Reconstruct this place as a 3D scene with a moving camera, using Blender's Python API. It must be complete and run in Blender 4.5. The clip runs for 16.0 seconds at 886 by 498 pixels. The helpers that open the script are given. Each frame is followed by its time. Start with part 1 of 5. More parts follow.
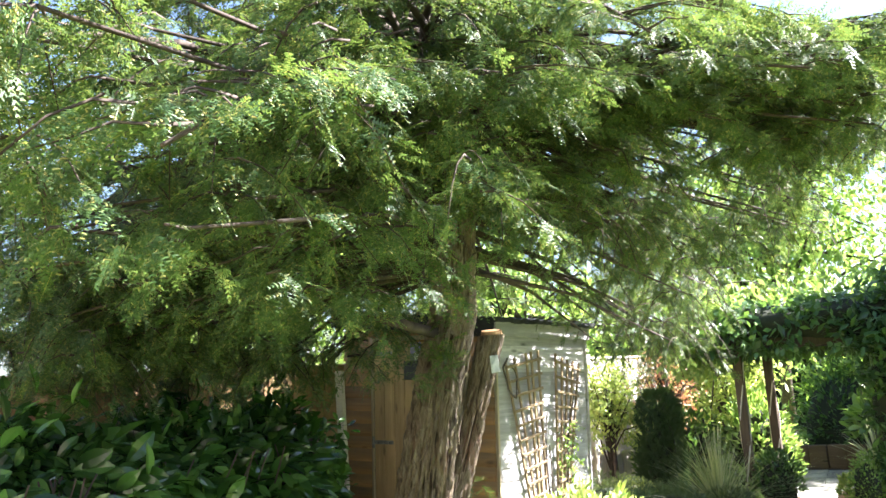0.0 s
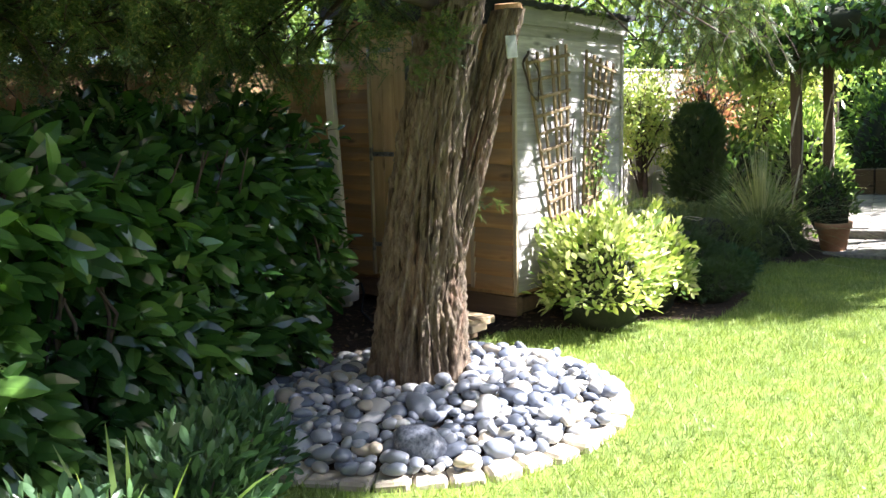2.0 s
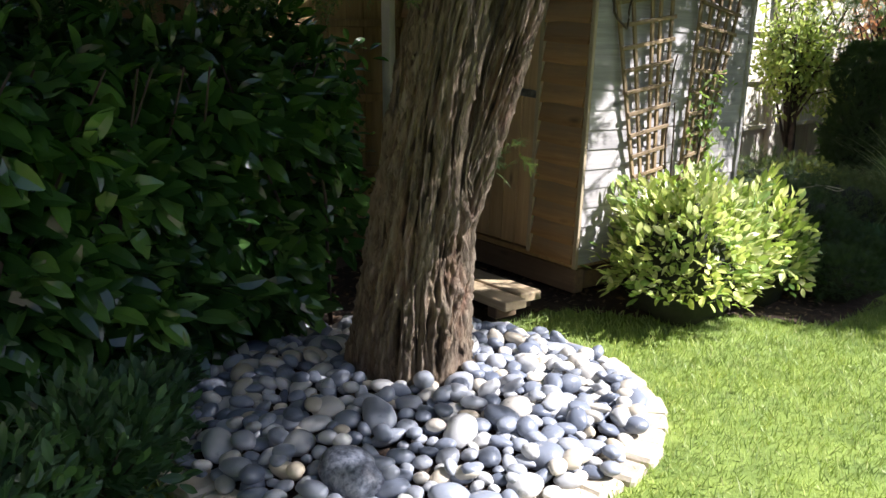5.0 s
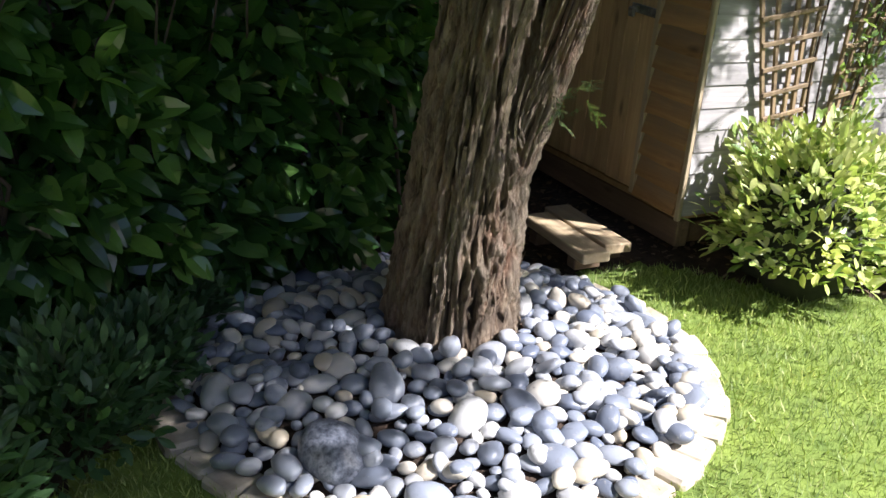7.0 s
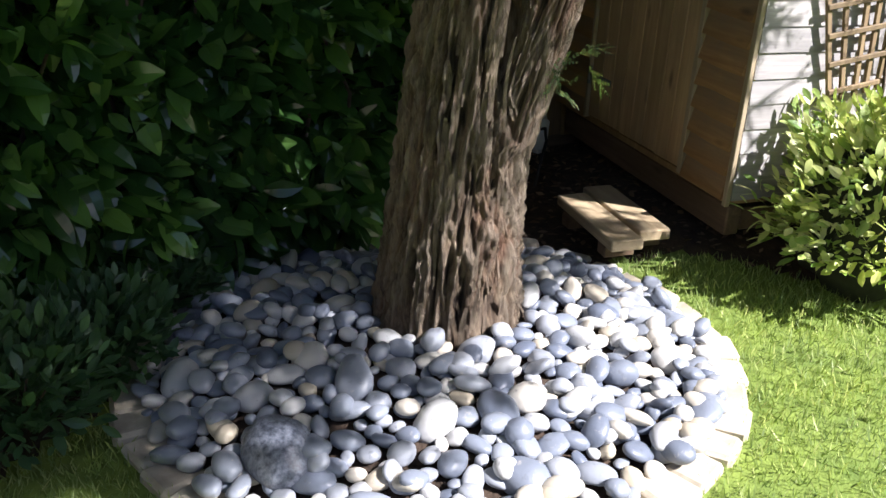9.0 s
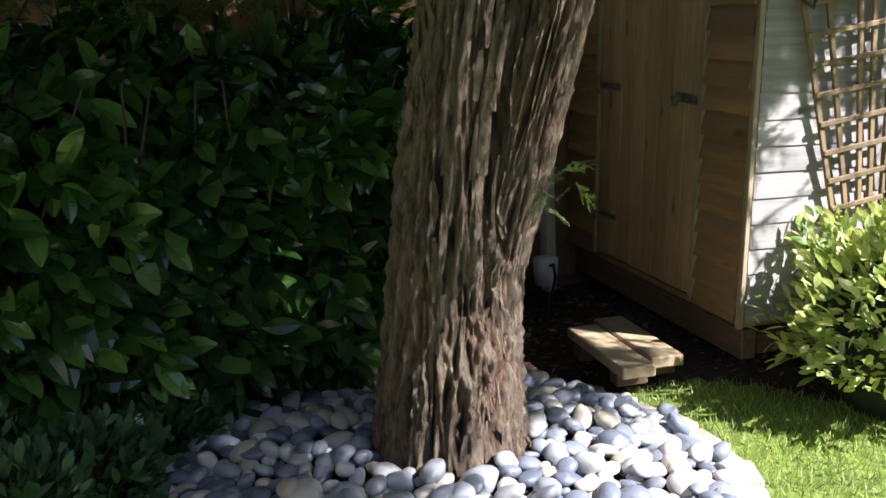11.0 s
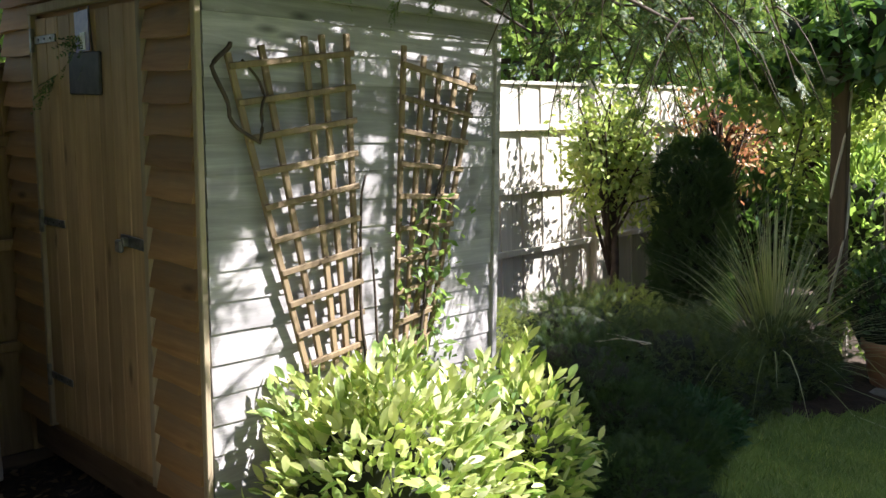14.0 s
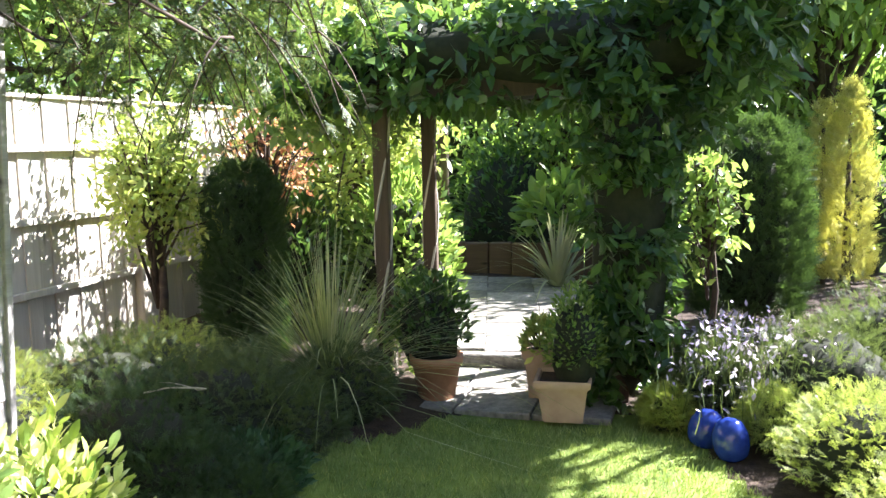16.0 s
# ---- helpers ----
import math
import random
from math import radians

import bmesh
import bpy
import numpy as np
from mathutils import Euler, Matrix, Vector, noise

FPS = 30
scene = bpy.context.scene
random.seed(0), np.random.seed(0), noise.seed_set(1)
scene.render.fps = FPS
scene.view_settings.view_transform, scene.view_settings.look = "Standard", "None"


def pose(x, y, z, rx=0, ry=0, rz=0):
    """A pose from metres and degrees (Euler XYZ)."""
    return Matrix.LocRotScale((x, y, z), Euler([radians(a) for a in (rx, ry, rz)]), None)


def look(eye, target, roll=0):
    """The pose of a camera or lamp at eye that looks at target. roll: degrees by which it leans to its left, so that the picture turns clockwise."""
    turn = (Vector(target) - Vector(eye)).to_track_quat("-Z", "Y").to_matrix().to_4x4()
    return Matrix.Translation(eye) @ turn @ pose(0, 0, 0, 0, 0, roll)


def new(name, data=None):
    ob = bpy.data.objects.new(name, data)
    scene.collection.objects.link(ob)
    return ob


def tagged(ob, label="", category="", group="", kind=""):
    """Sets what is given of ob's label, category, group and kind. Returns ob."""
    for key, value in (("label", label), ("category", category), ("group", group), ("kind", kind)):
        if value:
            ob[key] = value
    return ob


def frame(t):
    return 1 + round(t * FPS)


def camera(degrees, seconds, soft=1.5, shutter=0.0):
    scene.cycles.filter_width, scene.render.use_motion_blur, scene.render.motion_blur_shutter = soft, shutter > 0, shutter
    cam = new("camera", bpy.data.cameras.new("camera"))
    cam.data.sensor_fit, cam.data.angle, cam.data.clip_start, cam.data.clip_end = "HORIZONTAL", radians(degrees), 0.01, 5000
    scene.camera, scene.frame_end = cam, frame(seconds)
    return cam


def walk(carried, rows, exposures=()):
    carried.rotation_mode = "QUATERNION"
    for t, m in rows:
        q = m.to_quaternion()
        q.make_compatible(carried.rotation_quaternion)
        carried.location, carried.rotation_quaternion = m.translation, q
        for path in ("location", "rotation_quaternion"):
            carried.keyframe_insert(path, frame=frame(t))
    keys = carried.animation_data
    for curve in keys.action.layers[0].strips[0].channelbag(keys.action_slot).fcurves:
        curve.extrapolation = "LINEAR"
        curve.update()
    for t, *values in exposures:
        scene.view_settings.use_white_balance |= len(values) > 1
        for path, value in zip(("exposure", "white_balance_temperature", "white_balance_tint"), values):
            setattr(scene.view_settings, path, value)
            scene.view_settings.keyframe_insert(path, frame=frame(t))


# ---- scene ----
cam = camera(53.4, 16.0)

PATH = [
    (0, (3.674, -5.379, 1.559), (2.360, -3.649, 1.904), -4.0),
    (0.5, (3.351, -5.000, 1.451), (2.000, -3.265, 1.495), -3.6),
    (1, (3.211, -4.832, 1.426), (1.852, -3.110, 1.268), -3.5),
    (1.5, (3.108, -4.643, 1.366), (1.739, -2.940, 1.113), -4.0),
    (2, (3.073, -4.467, 1.349), (1.677, -2.795, 1.042), -3.8),
    (2.5, (3.066, -4.266, 1.344), (1.634, -2.628, 1.019), -3.5),
    (3, (3.028, -4.052, 1.341), (1.571, -2.441, 0.997), -2.7),
    (3.5, (3.000, -3.863, 1.356), (1.517, -2.280, 0.986), -1.9),
    (4, (2.932, -3.667, 1.330), (1.389, -2.148, 0.939), -1.4),
    (6.5, (2.871, -2.838, 1.529), (1.087, -1.789, 0.785), 1.9),
    (7, (2.815, -2.659, 1.543), (0.986, -1.734, 0.746), 1.8),
    (7.5, (2.757, -2.487, 1.552), (0.888, -1.682, 0.715), 1.3),
    (8, (2.680, -2.357, 1.559), (0.790, -1.643, 0.689), 1.1),
    (10.5, (2.790, -2.087, 1.290), (0.781, -1.569, 0.560), -2.2),
    (11, (2.750, -2.078, 1.326), (0.692, -1.451, 0.868), -2.6),
    (11.5, (2.664, -2.054, 1.359), (0.623, -1.256, 1.167), -1.8),
    (12, (2.495, -1.929, 1.440), (0.540, -0.923, 1.344), -2.6),
    (12.5, (2.417, -1.804, 1.441), (0.570, -0.617, 1.304), -2.6),
    (13, (2.439, -1.675, 1.401), (0.660, -0.392, 1.231), -2.3),
    (13.5, (2.450, -1.580, 1.386), (0.758, -0.190, 1.164), -2.3),
    (14, (2.375, -1.387, 1.449), (0.836, 0.161, 1.174), -2.0),
    (14.5, (2.352, -1.246, 1.467), (1.037, 0.496, 1.188), -1.7),
    (15, (2.314, -1.167, 1.478), (1.232, 0.727, 1.191), -1.6),
    (15.5, (2.281, -1.077, 1.480), (1.407, 0.922, 1.195), -2.0),
    (16, (2.226, -1.101, 1.489), (1.617, 0.996, 1.221), -1.3),
]
EXPOSURES = [(0, 3.15), (0.5, 3.55), (1.0, 3.65), (1.5, 3.15), (2.0, 2.55), (2.5, 2.1), (3.5, 2.0), (4.0, 1.85), (6.5, 1.62), (8.0, 1.7), (10.5, 1.45), (11.0, 1.65), (11.5, 2.35),
             (12.0, 3.1), (12.5, 3.15), (13.0, 2.72), (13.5, 2.28), (14.0, 1.88), (14.5, 1.68), (15.0, 1.7), (15.5, 2.22), (16.0, 2.8)]
walk(cam, [(t, look(eye, target, roll)) for t, eye, target, roll in PATH], [(t, stops, 6150, 18) for t, stops in EXPOSURES])

# ---- world, sun ----
SUN_AZ = math.atan2(0.69, 0.72)      # direction towards the sun in plan
SUN_EL = radians(43)
world = bpy.data.worlds.new("sky")
scene.world = world
world.use_nodes = True
wn = world.node_tree
sky = wn.nodes.new("ShaderNodeTexSky")
sky.sky_type = "NISHITA"
sky.sun_disc = False
sky.sun_elevation = SUN_EL
sky.sun_rotation = math.pi / 2 - SUN_AZ
wn.nodes["Background"].inputs[1].default_value = 0.05
wn.links.new(sky.outputs[0], wn.nodes["Background"].inputs[0])
sun = new("sun", bpy.data.lights.new("sun", "SUN"))
sun.data.energy = 5.0
sun.data.angle = radians(0.5)
sun.data.color = (1.0, 0.965, 0.895)
S = Vector((math.cos(SUN_AZ) * math.cos(SUN_EL), math.sin(SUN_AZ) * math.cos(SUN_EL), math.sin(SUN_EL)))
sun.matrix_world = look(S * 30, (0, 0, 0))


# ---- materials ----
def nodes_of(name):
    m = bpy.data.materials.new(name)
    m.use_nodes = True
    t = m.node_tree
    return m, t, t.nodes["Principled BSDF"]


def ramp(t, src, stops):
    r = t.nodes.new("ShaderNodeValToRGB")
    el = r.color_ramp.elements
    while len(el) < len(stops):
        el.new(0.5)
    for e, (p, c) in zip(el, stops):
        e.position, e.color = p, (*c, 1)
    t.links.new(src, r.inputs[0])
    return r.outputs[0]


def tex_noise(t, scale, detail=4, vec=None, rough=0.55, dist=0.0):
    n = t.nodes.new("ShaderNodeTexNoise")
    n.inputs["Scale"].default_value, n.inputs["Detail"].default_value = scale, detail
    n.inputs["Roughness"].default_value, n.inputs["Distortion"].default_value = rough, dist
    if vec is not None:
        t.links.new(vec, n.inputs["Vector"])
    return n.outputs[0]


def coords(t, scale=(1, 1, 1), kind="Object"):
    c = t.nodes.new("ShaderNodeTexCoord")
    m = t.nodes.new("ShaderNodeMapping")
    m.inputs["Scale"].default_value = scale
    t.links.new(c.outputs[kind], m.inputs[0])
    return m.outputs[0]


def world_coords(t, scale=(1, 1, 1)):
    c = t.nodes.new("ShaderNodeNewGeometry")
    m = t.nodes.new("ShaderNodeMapping")
    m.inputs["Scale"].default_value = scale
    t.links.new(c.outputs["Position"], m.inputs[0])
    return m.outputs[0]


def mixed(t, a, b, fac, mode="MIX"):
    m = t.nodes.new("ShaderNodeMix")
    m.data_type, m.blend_type = "RGBA", mode
    for sock, v in ((m.inputs[0], fac), (m.inputs[6], a), (m.inputs[7], b)):
        if isinstance(v, (int, float)):
            sock.default_value = v
        elif isinstance(v, tuple):
            sock.default_value = (*v, 1)
        else:
            t.links.new(v, sock)
    return m.outputs[2]


def bump(t, bs, height, strength=0.4, distance=0.01):
    b = t.nodes.new("ShaderNodeBump")
    b.inputs["Strength"].default_value, b.inputs["Distance"].default_value = strength, distance
    t.links.new(height, b.inputs["Height"])
    t.links.new(b.outputs[0], bs.inputs["Normal"])


def leaf_mat(name, stops, rough=0.45, glow=0.35, tint=(0.25, 0.42, 0.05), spec=0.5):
    """A leaf: colour varies leaf by leaf, light shines through."""
    m, t, bs = nodes_of(name)
    g = t.nodes.new("ShaderNodeNewGeometry")
    stops = [(p, tuple(0.8 * v + 0.2 * (0.3 * c[0] + 0.6 * c[1] + 0.1 * c[2]) for v in c)) for p, c in stops]
    col = ramp(t, g.outputs["Random Per Island"], stops)
    n = tex_noise(t, 3.0, 2, world_coords(t))
    col = mixed(t, col, mixed(t, col, (1.35, 1.3, 0.9), 1.0, "MULTIPLY"), ramp(t, n, [(0.4, (0, 0, 0)), (0.65, (1, 1, 1))]))
    t.links.new(col, bs.inputs["Base Color"])
    bs.inputs["Roughness"].default_value = rough
    bs.inputs["Specular IOR Level"].default_value = spec
    tr = t.nodes.new("ShaderNodeBsdfTranslucent")
    t.links.new(mixed(t, col, (*tint,), 0.5), tr.inputs[0])
    mx = t.nodes.new("ShaderNodeMixShader")
    mx.inputs[0].default_value = glow
    t.links.new(bs.outputs[0], mx.inputs[1])
    t.links.new(tr.outputs[0], mx.inputs[2])
    t.links.new(mx.outputs[0], t.nodes["Material Output"].inputs[0])
    return m


def plain(name, a, b, scale=8, rough=0.6, bumps=0.3, bscale=60, metal=0.0, stretch=(1, 1, 1), vary=0.0, dist=0.004, kind="Object"):
    """Two tones mixed by noise, a fine grain in relief, and a tone of its own for each piece."""
    m, t, bs = nodes_of(name)
    v = coords(t, stretch, kind)
    n = tex_noise(t, scale, 6, v, 0.6)
    col = ramp(t, n, [(0.32, a), (0.68, b)])
    if vary:
        oi = t.nodes.new("ShaderNodeObjectInfo")
        col = mixed(t, col, ramp(t, oi.outputs["Random"], [(0, (1 - vary,) * 3), (1, (1 + vary * 0.6,) * 3)]), 1.0, "MULTIPLY")
    t.links.new(col, bs.inputs["Base Color"])
    bs.inputs["Roughness"].default_value, bs.inputs["Metallic"].default_value = rough, metal
    if bumps:
        bump(t, bs, tex_noise(t, bscale, 5, v), bumps, dist)
    return m


def wood(name, pale, dark, grain, rough=0.75, vary=0.25, grey=None):
    """Sawn board: grain along `grain` (0 x, 1 y, 2 z of the object), knots, stains."""
    m, t, bs = nodes_of(name)
    st = [14.0, 14.0, 14.0]
    st[grain] = 0.9
    oi = t.nodes.new("ShaderNodeObjectInfo")
    c = t.nodes.new("ShaderNodeTexCoord")
    add = t.nodes.new("ShaderNodeVectorMath")
    sc = t.nodes.new("ShaderNodeVectorMath")
    sc.operation = "SCALE"
    sc.inputs[0].default_value = (7.3, 3.1, 5.7)
    t.links.new(oi.outputs["Random"], sc.inputs["Scale"])
    t.links.new(c.outputs["Object"], add.inputs[0])
    t.links.new(sc.outputs[0], add.inputs[1])
    mp = t.nodes.new("ShaderNodeMapping")
    mp.inputs["Scale"].default_value = st
    t.links.new(add.outputs[0], mp.inputs[0])
    g = tex_noise(t, 2.2, 8, mp.outputs[0], 0.65, 0.6)
    col = ramp(t, g, [(0.3, dark), (0.55, tuple((a + b) / 2 for a, b in zip(pale, dark))), (0.72, pale)])
    st2 = [9.0, 9.0, 9.0]
    st2[grain] = 3.0
    mk = t.nodes.new("ShaderNodeMapping")
    mk.inputs["Scale"].default_value = st2
    t.links.new(add.outputs[0], mk.inputs[0])
    vo = t.nodes.new("ShaderNodeTexVoronoi")
    vo.inputs["Scale"].default_value = 0.9
    t.links.new(mk.outputs[0], vo.inputs["Vector"])
    knot = ramp(t, vo.outputs["Distance"], [(0.03, (1, 1, 1)), (0.16, (0, 0, 0))])
    col = mixed(t, col, tuple(v * 0.3 for v in dark), knot)
    stain = tex_noise(t, 2.6, 5, add.outputs[0])
    col = mixed(t, col, grey or tuple(v * 0.55 for v in pale), ramp(t, stain, [(0.45, (0, 0, 0)), (0.72, (0.75,) * 3)]))
    col = mixed(t, col, ramp(t, oi.outputs["Random"], [(0, (1 - vary,) * 3), (1, (1 + vary * 0.6,) * 3)]), 1.0, "MULTIPLY")
    t.links.new(col, bs.inputs["Base Color"])
    bs.inputs["Roughness"].default_value = rough
    bump(t, bs, g, 0.35, 0.004)
    return m


M_YEW = leaf_mat("yew_needles", [(0, (0.018, 0.055, 0.017)), (0.45, (0.035, 0.105, 0.028)), (0.8, (0.085, 0.165, 0.045)), (1, (0.32, 0.27, 0.05))], 0.45, 0.36, (0.28, 0.4, 0.06))
M_LAUREL = leaf_mat("laurel_leaf", [(0, (0.012, 0.05, 0.011)), (0.6, (0.026, 0.1, 0.016)), (1, (0.09, 0.23, 0.032))], 0.18, 0.22, (0.14, 0.34, 0.02), 0.65)
M_CHOISYA = leaf_mat("gold_leaf", [(0, (0.08, 0.2, 0.03)), (0.35, (0.33, 0.48, 0.09)), (0.7, (0.62, 0.68, 0.24)), (1, (0.8, 0.8, 0.46))], 0.35, 0.35, (0.5, 0.6, 0.06))
M_HEATHER = leaf_mat("heather_leaf", [(0, (0.035, 0.075, 0.03)), (0.6, (0.065, 0.115, 0.045)), (1, (0.13, 0.17, 0.055))], 0.6, 0.3, (0.3, 0.4, 0.08))
M_LIME = leaf_mat("lime_leaf", [(0, (0.15, 0.26, 0.04)), (0.6, (0.33, 0.44, 0.07)), (1, (0.55, 0.58, 0.16))], 0.5, 0.4, (0.5, 0.6, 0.08))
M_CYPRESS = leaf_mat("cypress_leaf", [(0, (0.018, 0.05, 0.02)), (0.6, (0.03, 0.08, 0.028)), (1, (0.06, 0.12, 0.035))], 0.6, 0.25, (0.2, 0.35, 0.05))
M_SHRUB = leaf_mat("shrub_leaf", [(0, (0.05, 0.13, 0.03)), (0.5, (0.12, 0.25, 0.05)), (1, (0.3, 0.4, 0.09))], 0.4, 0.5, (0.42, 0.6, 0.08))
M_IVY = leaf_mat("ivy_leaf", [(0, (0.018, 0.06, 0.018)), (0.6, (0.035, 0.11, 0.028)), (1, (0.09, 0.19, 0.04))], 0.3, 0.3, (0.25, 0.45, 0.05))
M_RHODO = leaf_mat("small_leaf", [(0, (0.025, 0.08, 0.035)), (1, (0.06, 0.15, 0.06))], 0.4, 0.25, (0.15, 0.35, 0.08))
M_RED = leaf_mat("red_leaf", [(0, (0.22, 0.09, 0.05)), (0.5, (0.42, 0.22, 0.1)), (1, (0.5, 0.4, 0.16))], 0.5, 0.4, (0.7, 0.25, 0.1))
M_GOLDTREE = leaf_mat("golden_needles", [(0, (0.3, 0.33, 0.05)), (0.5, (0.5, 0.5, 0.08)), (1, (0.68, 0.64, 0.16))], 0.45, 0.35, (0.6, 0.6, 0.08))
M_FLOWER = leaf_mat("lilac_petal", [(0, (0.3, 0.26, 0.55)), (0.6, (0.5, 0.45, 0.75)), (1, (0.8, 0.78, 0.85))], 0.6, 0.3, (0.6, 0.5, 0.9))
M_GRASS = leaf_mat("grass_blade", [(0, (0.12, 0.2, 0.04)), (0.6, (0.24, 0.34, 0.075)), (1, (0.4, 0.44, 0.14))], 0.5, 0.3, (0.35, 0.5, 0.05))
M_REED = leaf_mat("reed_blade", [(0, (0.18, 0.25, 0.1)), (0.6, (0.33, 0.39, 0.18)), (1, (0.58, 0.58, 0.36))], 0.5, 0.3, (0.4, 0.5, 0.12))
M_SPIKE = leaf_mat("cordyline_blade", [(0, (0.2, 0.24, 0.14)), (1, (0.45, 0.46, 0.3))], 0.45, 0.25, (0.5, 0.55, 0.2))
M_LITTER = leaf_mat("dry_litter", [(0, (0.06, 0.035, 0.02)), (0.6, (0.14, 0.08, 0.045)), (1, (0.3, 0.2, 0.12))], 0.8, 0.05, (0.3, 0.2, 0.1))

M_TWIG = plain("twig_bark", (0.035, 0.024, 0.017), (0.085, 0.06, 0.043), 20, 0.85, 0.4, 80)
M_LAWN = plain("lawn_soil", (0.1, 0.16, 0.025), (0.2, 0.27, 0.045), 5, 0.9, 0.6, 120, dist=0.01)
M_SOIL = plain("bed_soil", (0.022, 0.014, 0.009), (0.07, 0.045, 0.03), 18, 0.95, 0.8, 90, dist=0.012)
M_EDGE = plain("sandstone_edging", (0.34, 0.29, 0.22), (0.52, 0.47, 0.38), 10, 0.85, 0.5, 70, vary=0.25)
M_SLAB = plain("paving_slab", (0.15, 0.145, 0.13), (0.36, 0.34, 0.3), 22, 0.9, 0.7, 70, vary=0.3, dist=0.01)
M_FELT = plain("roof_felt", (0.012, 0.012, 0.013), (0.03, 0.03, 0.032), 20, 0.85, 0.5, 400)
# near-black stand-in for the shade inside bushes and hedges
M_CORE = plain("core_shade", (0.012, 0.018, 0.008), (0.03, 0.035, 0.018), 20, 0.95, 0.6, 50)
M_WHITE = plain("white_plastic", (0.68, 0.68, 0.66), (0.8, 0.8, 0.78), 9, 0.4, 0.1, 60)
M_PIPE = plain("weathered_pale_timber", (0.42, 0.38, 0.31), (0.58, 0.54, 0.46), 9, 0.7, 0.3, 60)
M_TAG = plain("tag_metal", (0.25, 0.27, 0.24), (0.4, 0.42, 0.37), 30, 0.45, 0.2, 80, 0.3)
M_IRON = plain("dull_iron", (0.1, 0.1, 0.1), (0.3, 0.3, 0.29), 30, 0.5, 0.3, 80, 0.8)
M_SLATE = plain("dark_sign", (0.02, 0.02, 0.022), (0.06, 0.058, 0.055), 15, 0.6, 0.3, 60)
M_CARD = plain("printed_card", (0.16, 0.15, 0.32), (0.3, 0.26, 0.42), 40, 0.4, 0.0)
M_TERRA = plain("terracotta", (0.42, 0.2, 0.11), (0.56, 0.32, 0.2), 9, 0.8, 0.3, 80)
M_BUFF = plain("buff_pot", (0.45, 0.31, 0.22), (0.58, 0.42, 0.31), 9, 0.8, 0.3, 80)
M_BLUE = plain("blue_glaze", (0.015, 0.03, 0.22), (0.03, 0.07, 0.38), 12, 0.12, 0.0)
M_CUT = plain("sawn_end", (0.28, 0.15, 0.07), (0.5, 0.3, 0.14), 14, 0.8, 0.4, 60)

M_LAP = wood("shed_lap_board", (0.56, 0.33, 0.13), (0.3, 0.155, 0.055), 0, 0.7, 0.3)
M_LAP_T = M_LAP.node_tree
_b = M_LAP_T.nodes["Principled BSDF"]
_src = _b.inputs["Base Color"].links[0].from_socket
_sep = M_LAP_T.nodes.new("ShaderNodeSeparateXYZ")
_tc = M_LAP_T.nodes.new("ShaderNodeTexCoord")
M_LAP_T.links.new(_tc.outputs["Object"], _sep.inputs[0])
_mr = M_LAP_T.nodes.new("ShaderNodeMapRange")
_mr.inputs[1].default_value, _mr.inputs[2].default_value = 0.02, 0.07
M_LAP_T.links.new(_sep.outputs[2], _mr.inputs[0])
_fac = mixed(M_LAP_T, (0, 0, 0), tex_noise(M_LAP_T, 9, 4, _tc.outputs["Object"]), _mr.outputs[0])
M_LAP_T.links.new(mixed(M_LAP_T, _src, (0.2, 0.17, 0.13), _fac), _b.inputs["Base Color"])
M_DOOR = wood("door_board", (0.54, 0.38, 0.2), (0.33, 0.21, 0.1), 2, 0.7, 0.2)
M_GREY = wood("weathered_board", (0.53, 0.505, 0.495), (0.27, 0.255, 0.25), 1, 0.8, 0.35, (0.235, 0.235, 0.245))
M_TRIM = wood("corner_batten", (0.45, 0.37, 0.25), (0.28, 0.22, 0.14), 2, 0.8, 0.1)
M_LATT = wood("trellis_lath", (0.33, 0.24, 0.13), (0.14, 0.095, 0.055), 2, 0.75, 0.3)
M_FENCE = wood("fence_board", (0.44, 0.29, 0.13), (0.24, 0.145, 0.065), 2, 0.8, 0.3)
# pale fence board, lightened further to carry strong sunlight in its colour
M_FENCE_SUN = wood("sunlit_fence", (0.66, 0.62, 0.55), (0.45, 0.41, 0.35), 2, 0.8, 0.15, (0.5, 0.48, 0.44))
M_PLANK = wood("step_plank", (0.52, 0.42, 0.27), (0.3, 0.22, 0.13), 0, 0.8, 0.15)
M_POST = wood("pergola_post", (0.12, 0.085, 0.055), (0.05, 0.035, 0.022), 2, 0.85, 0.2)
M_SLEEPER = wood("sleeper", (0.2, 0.13, 0.08), (0.1, 0.065, 0.04), 0, 0.85, 0.2)


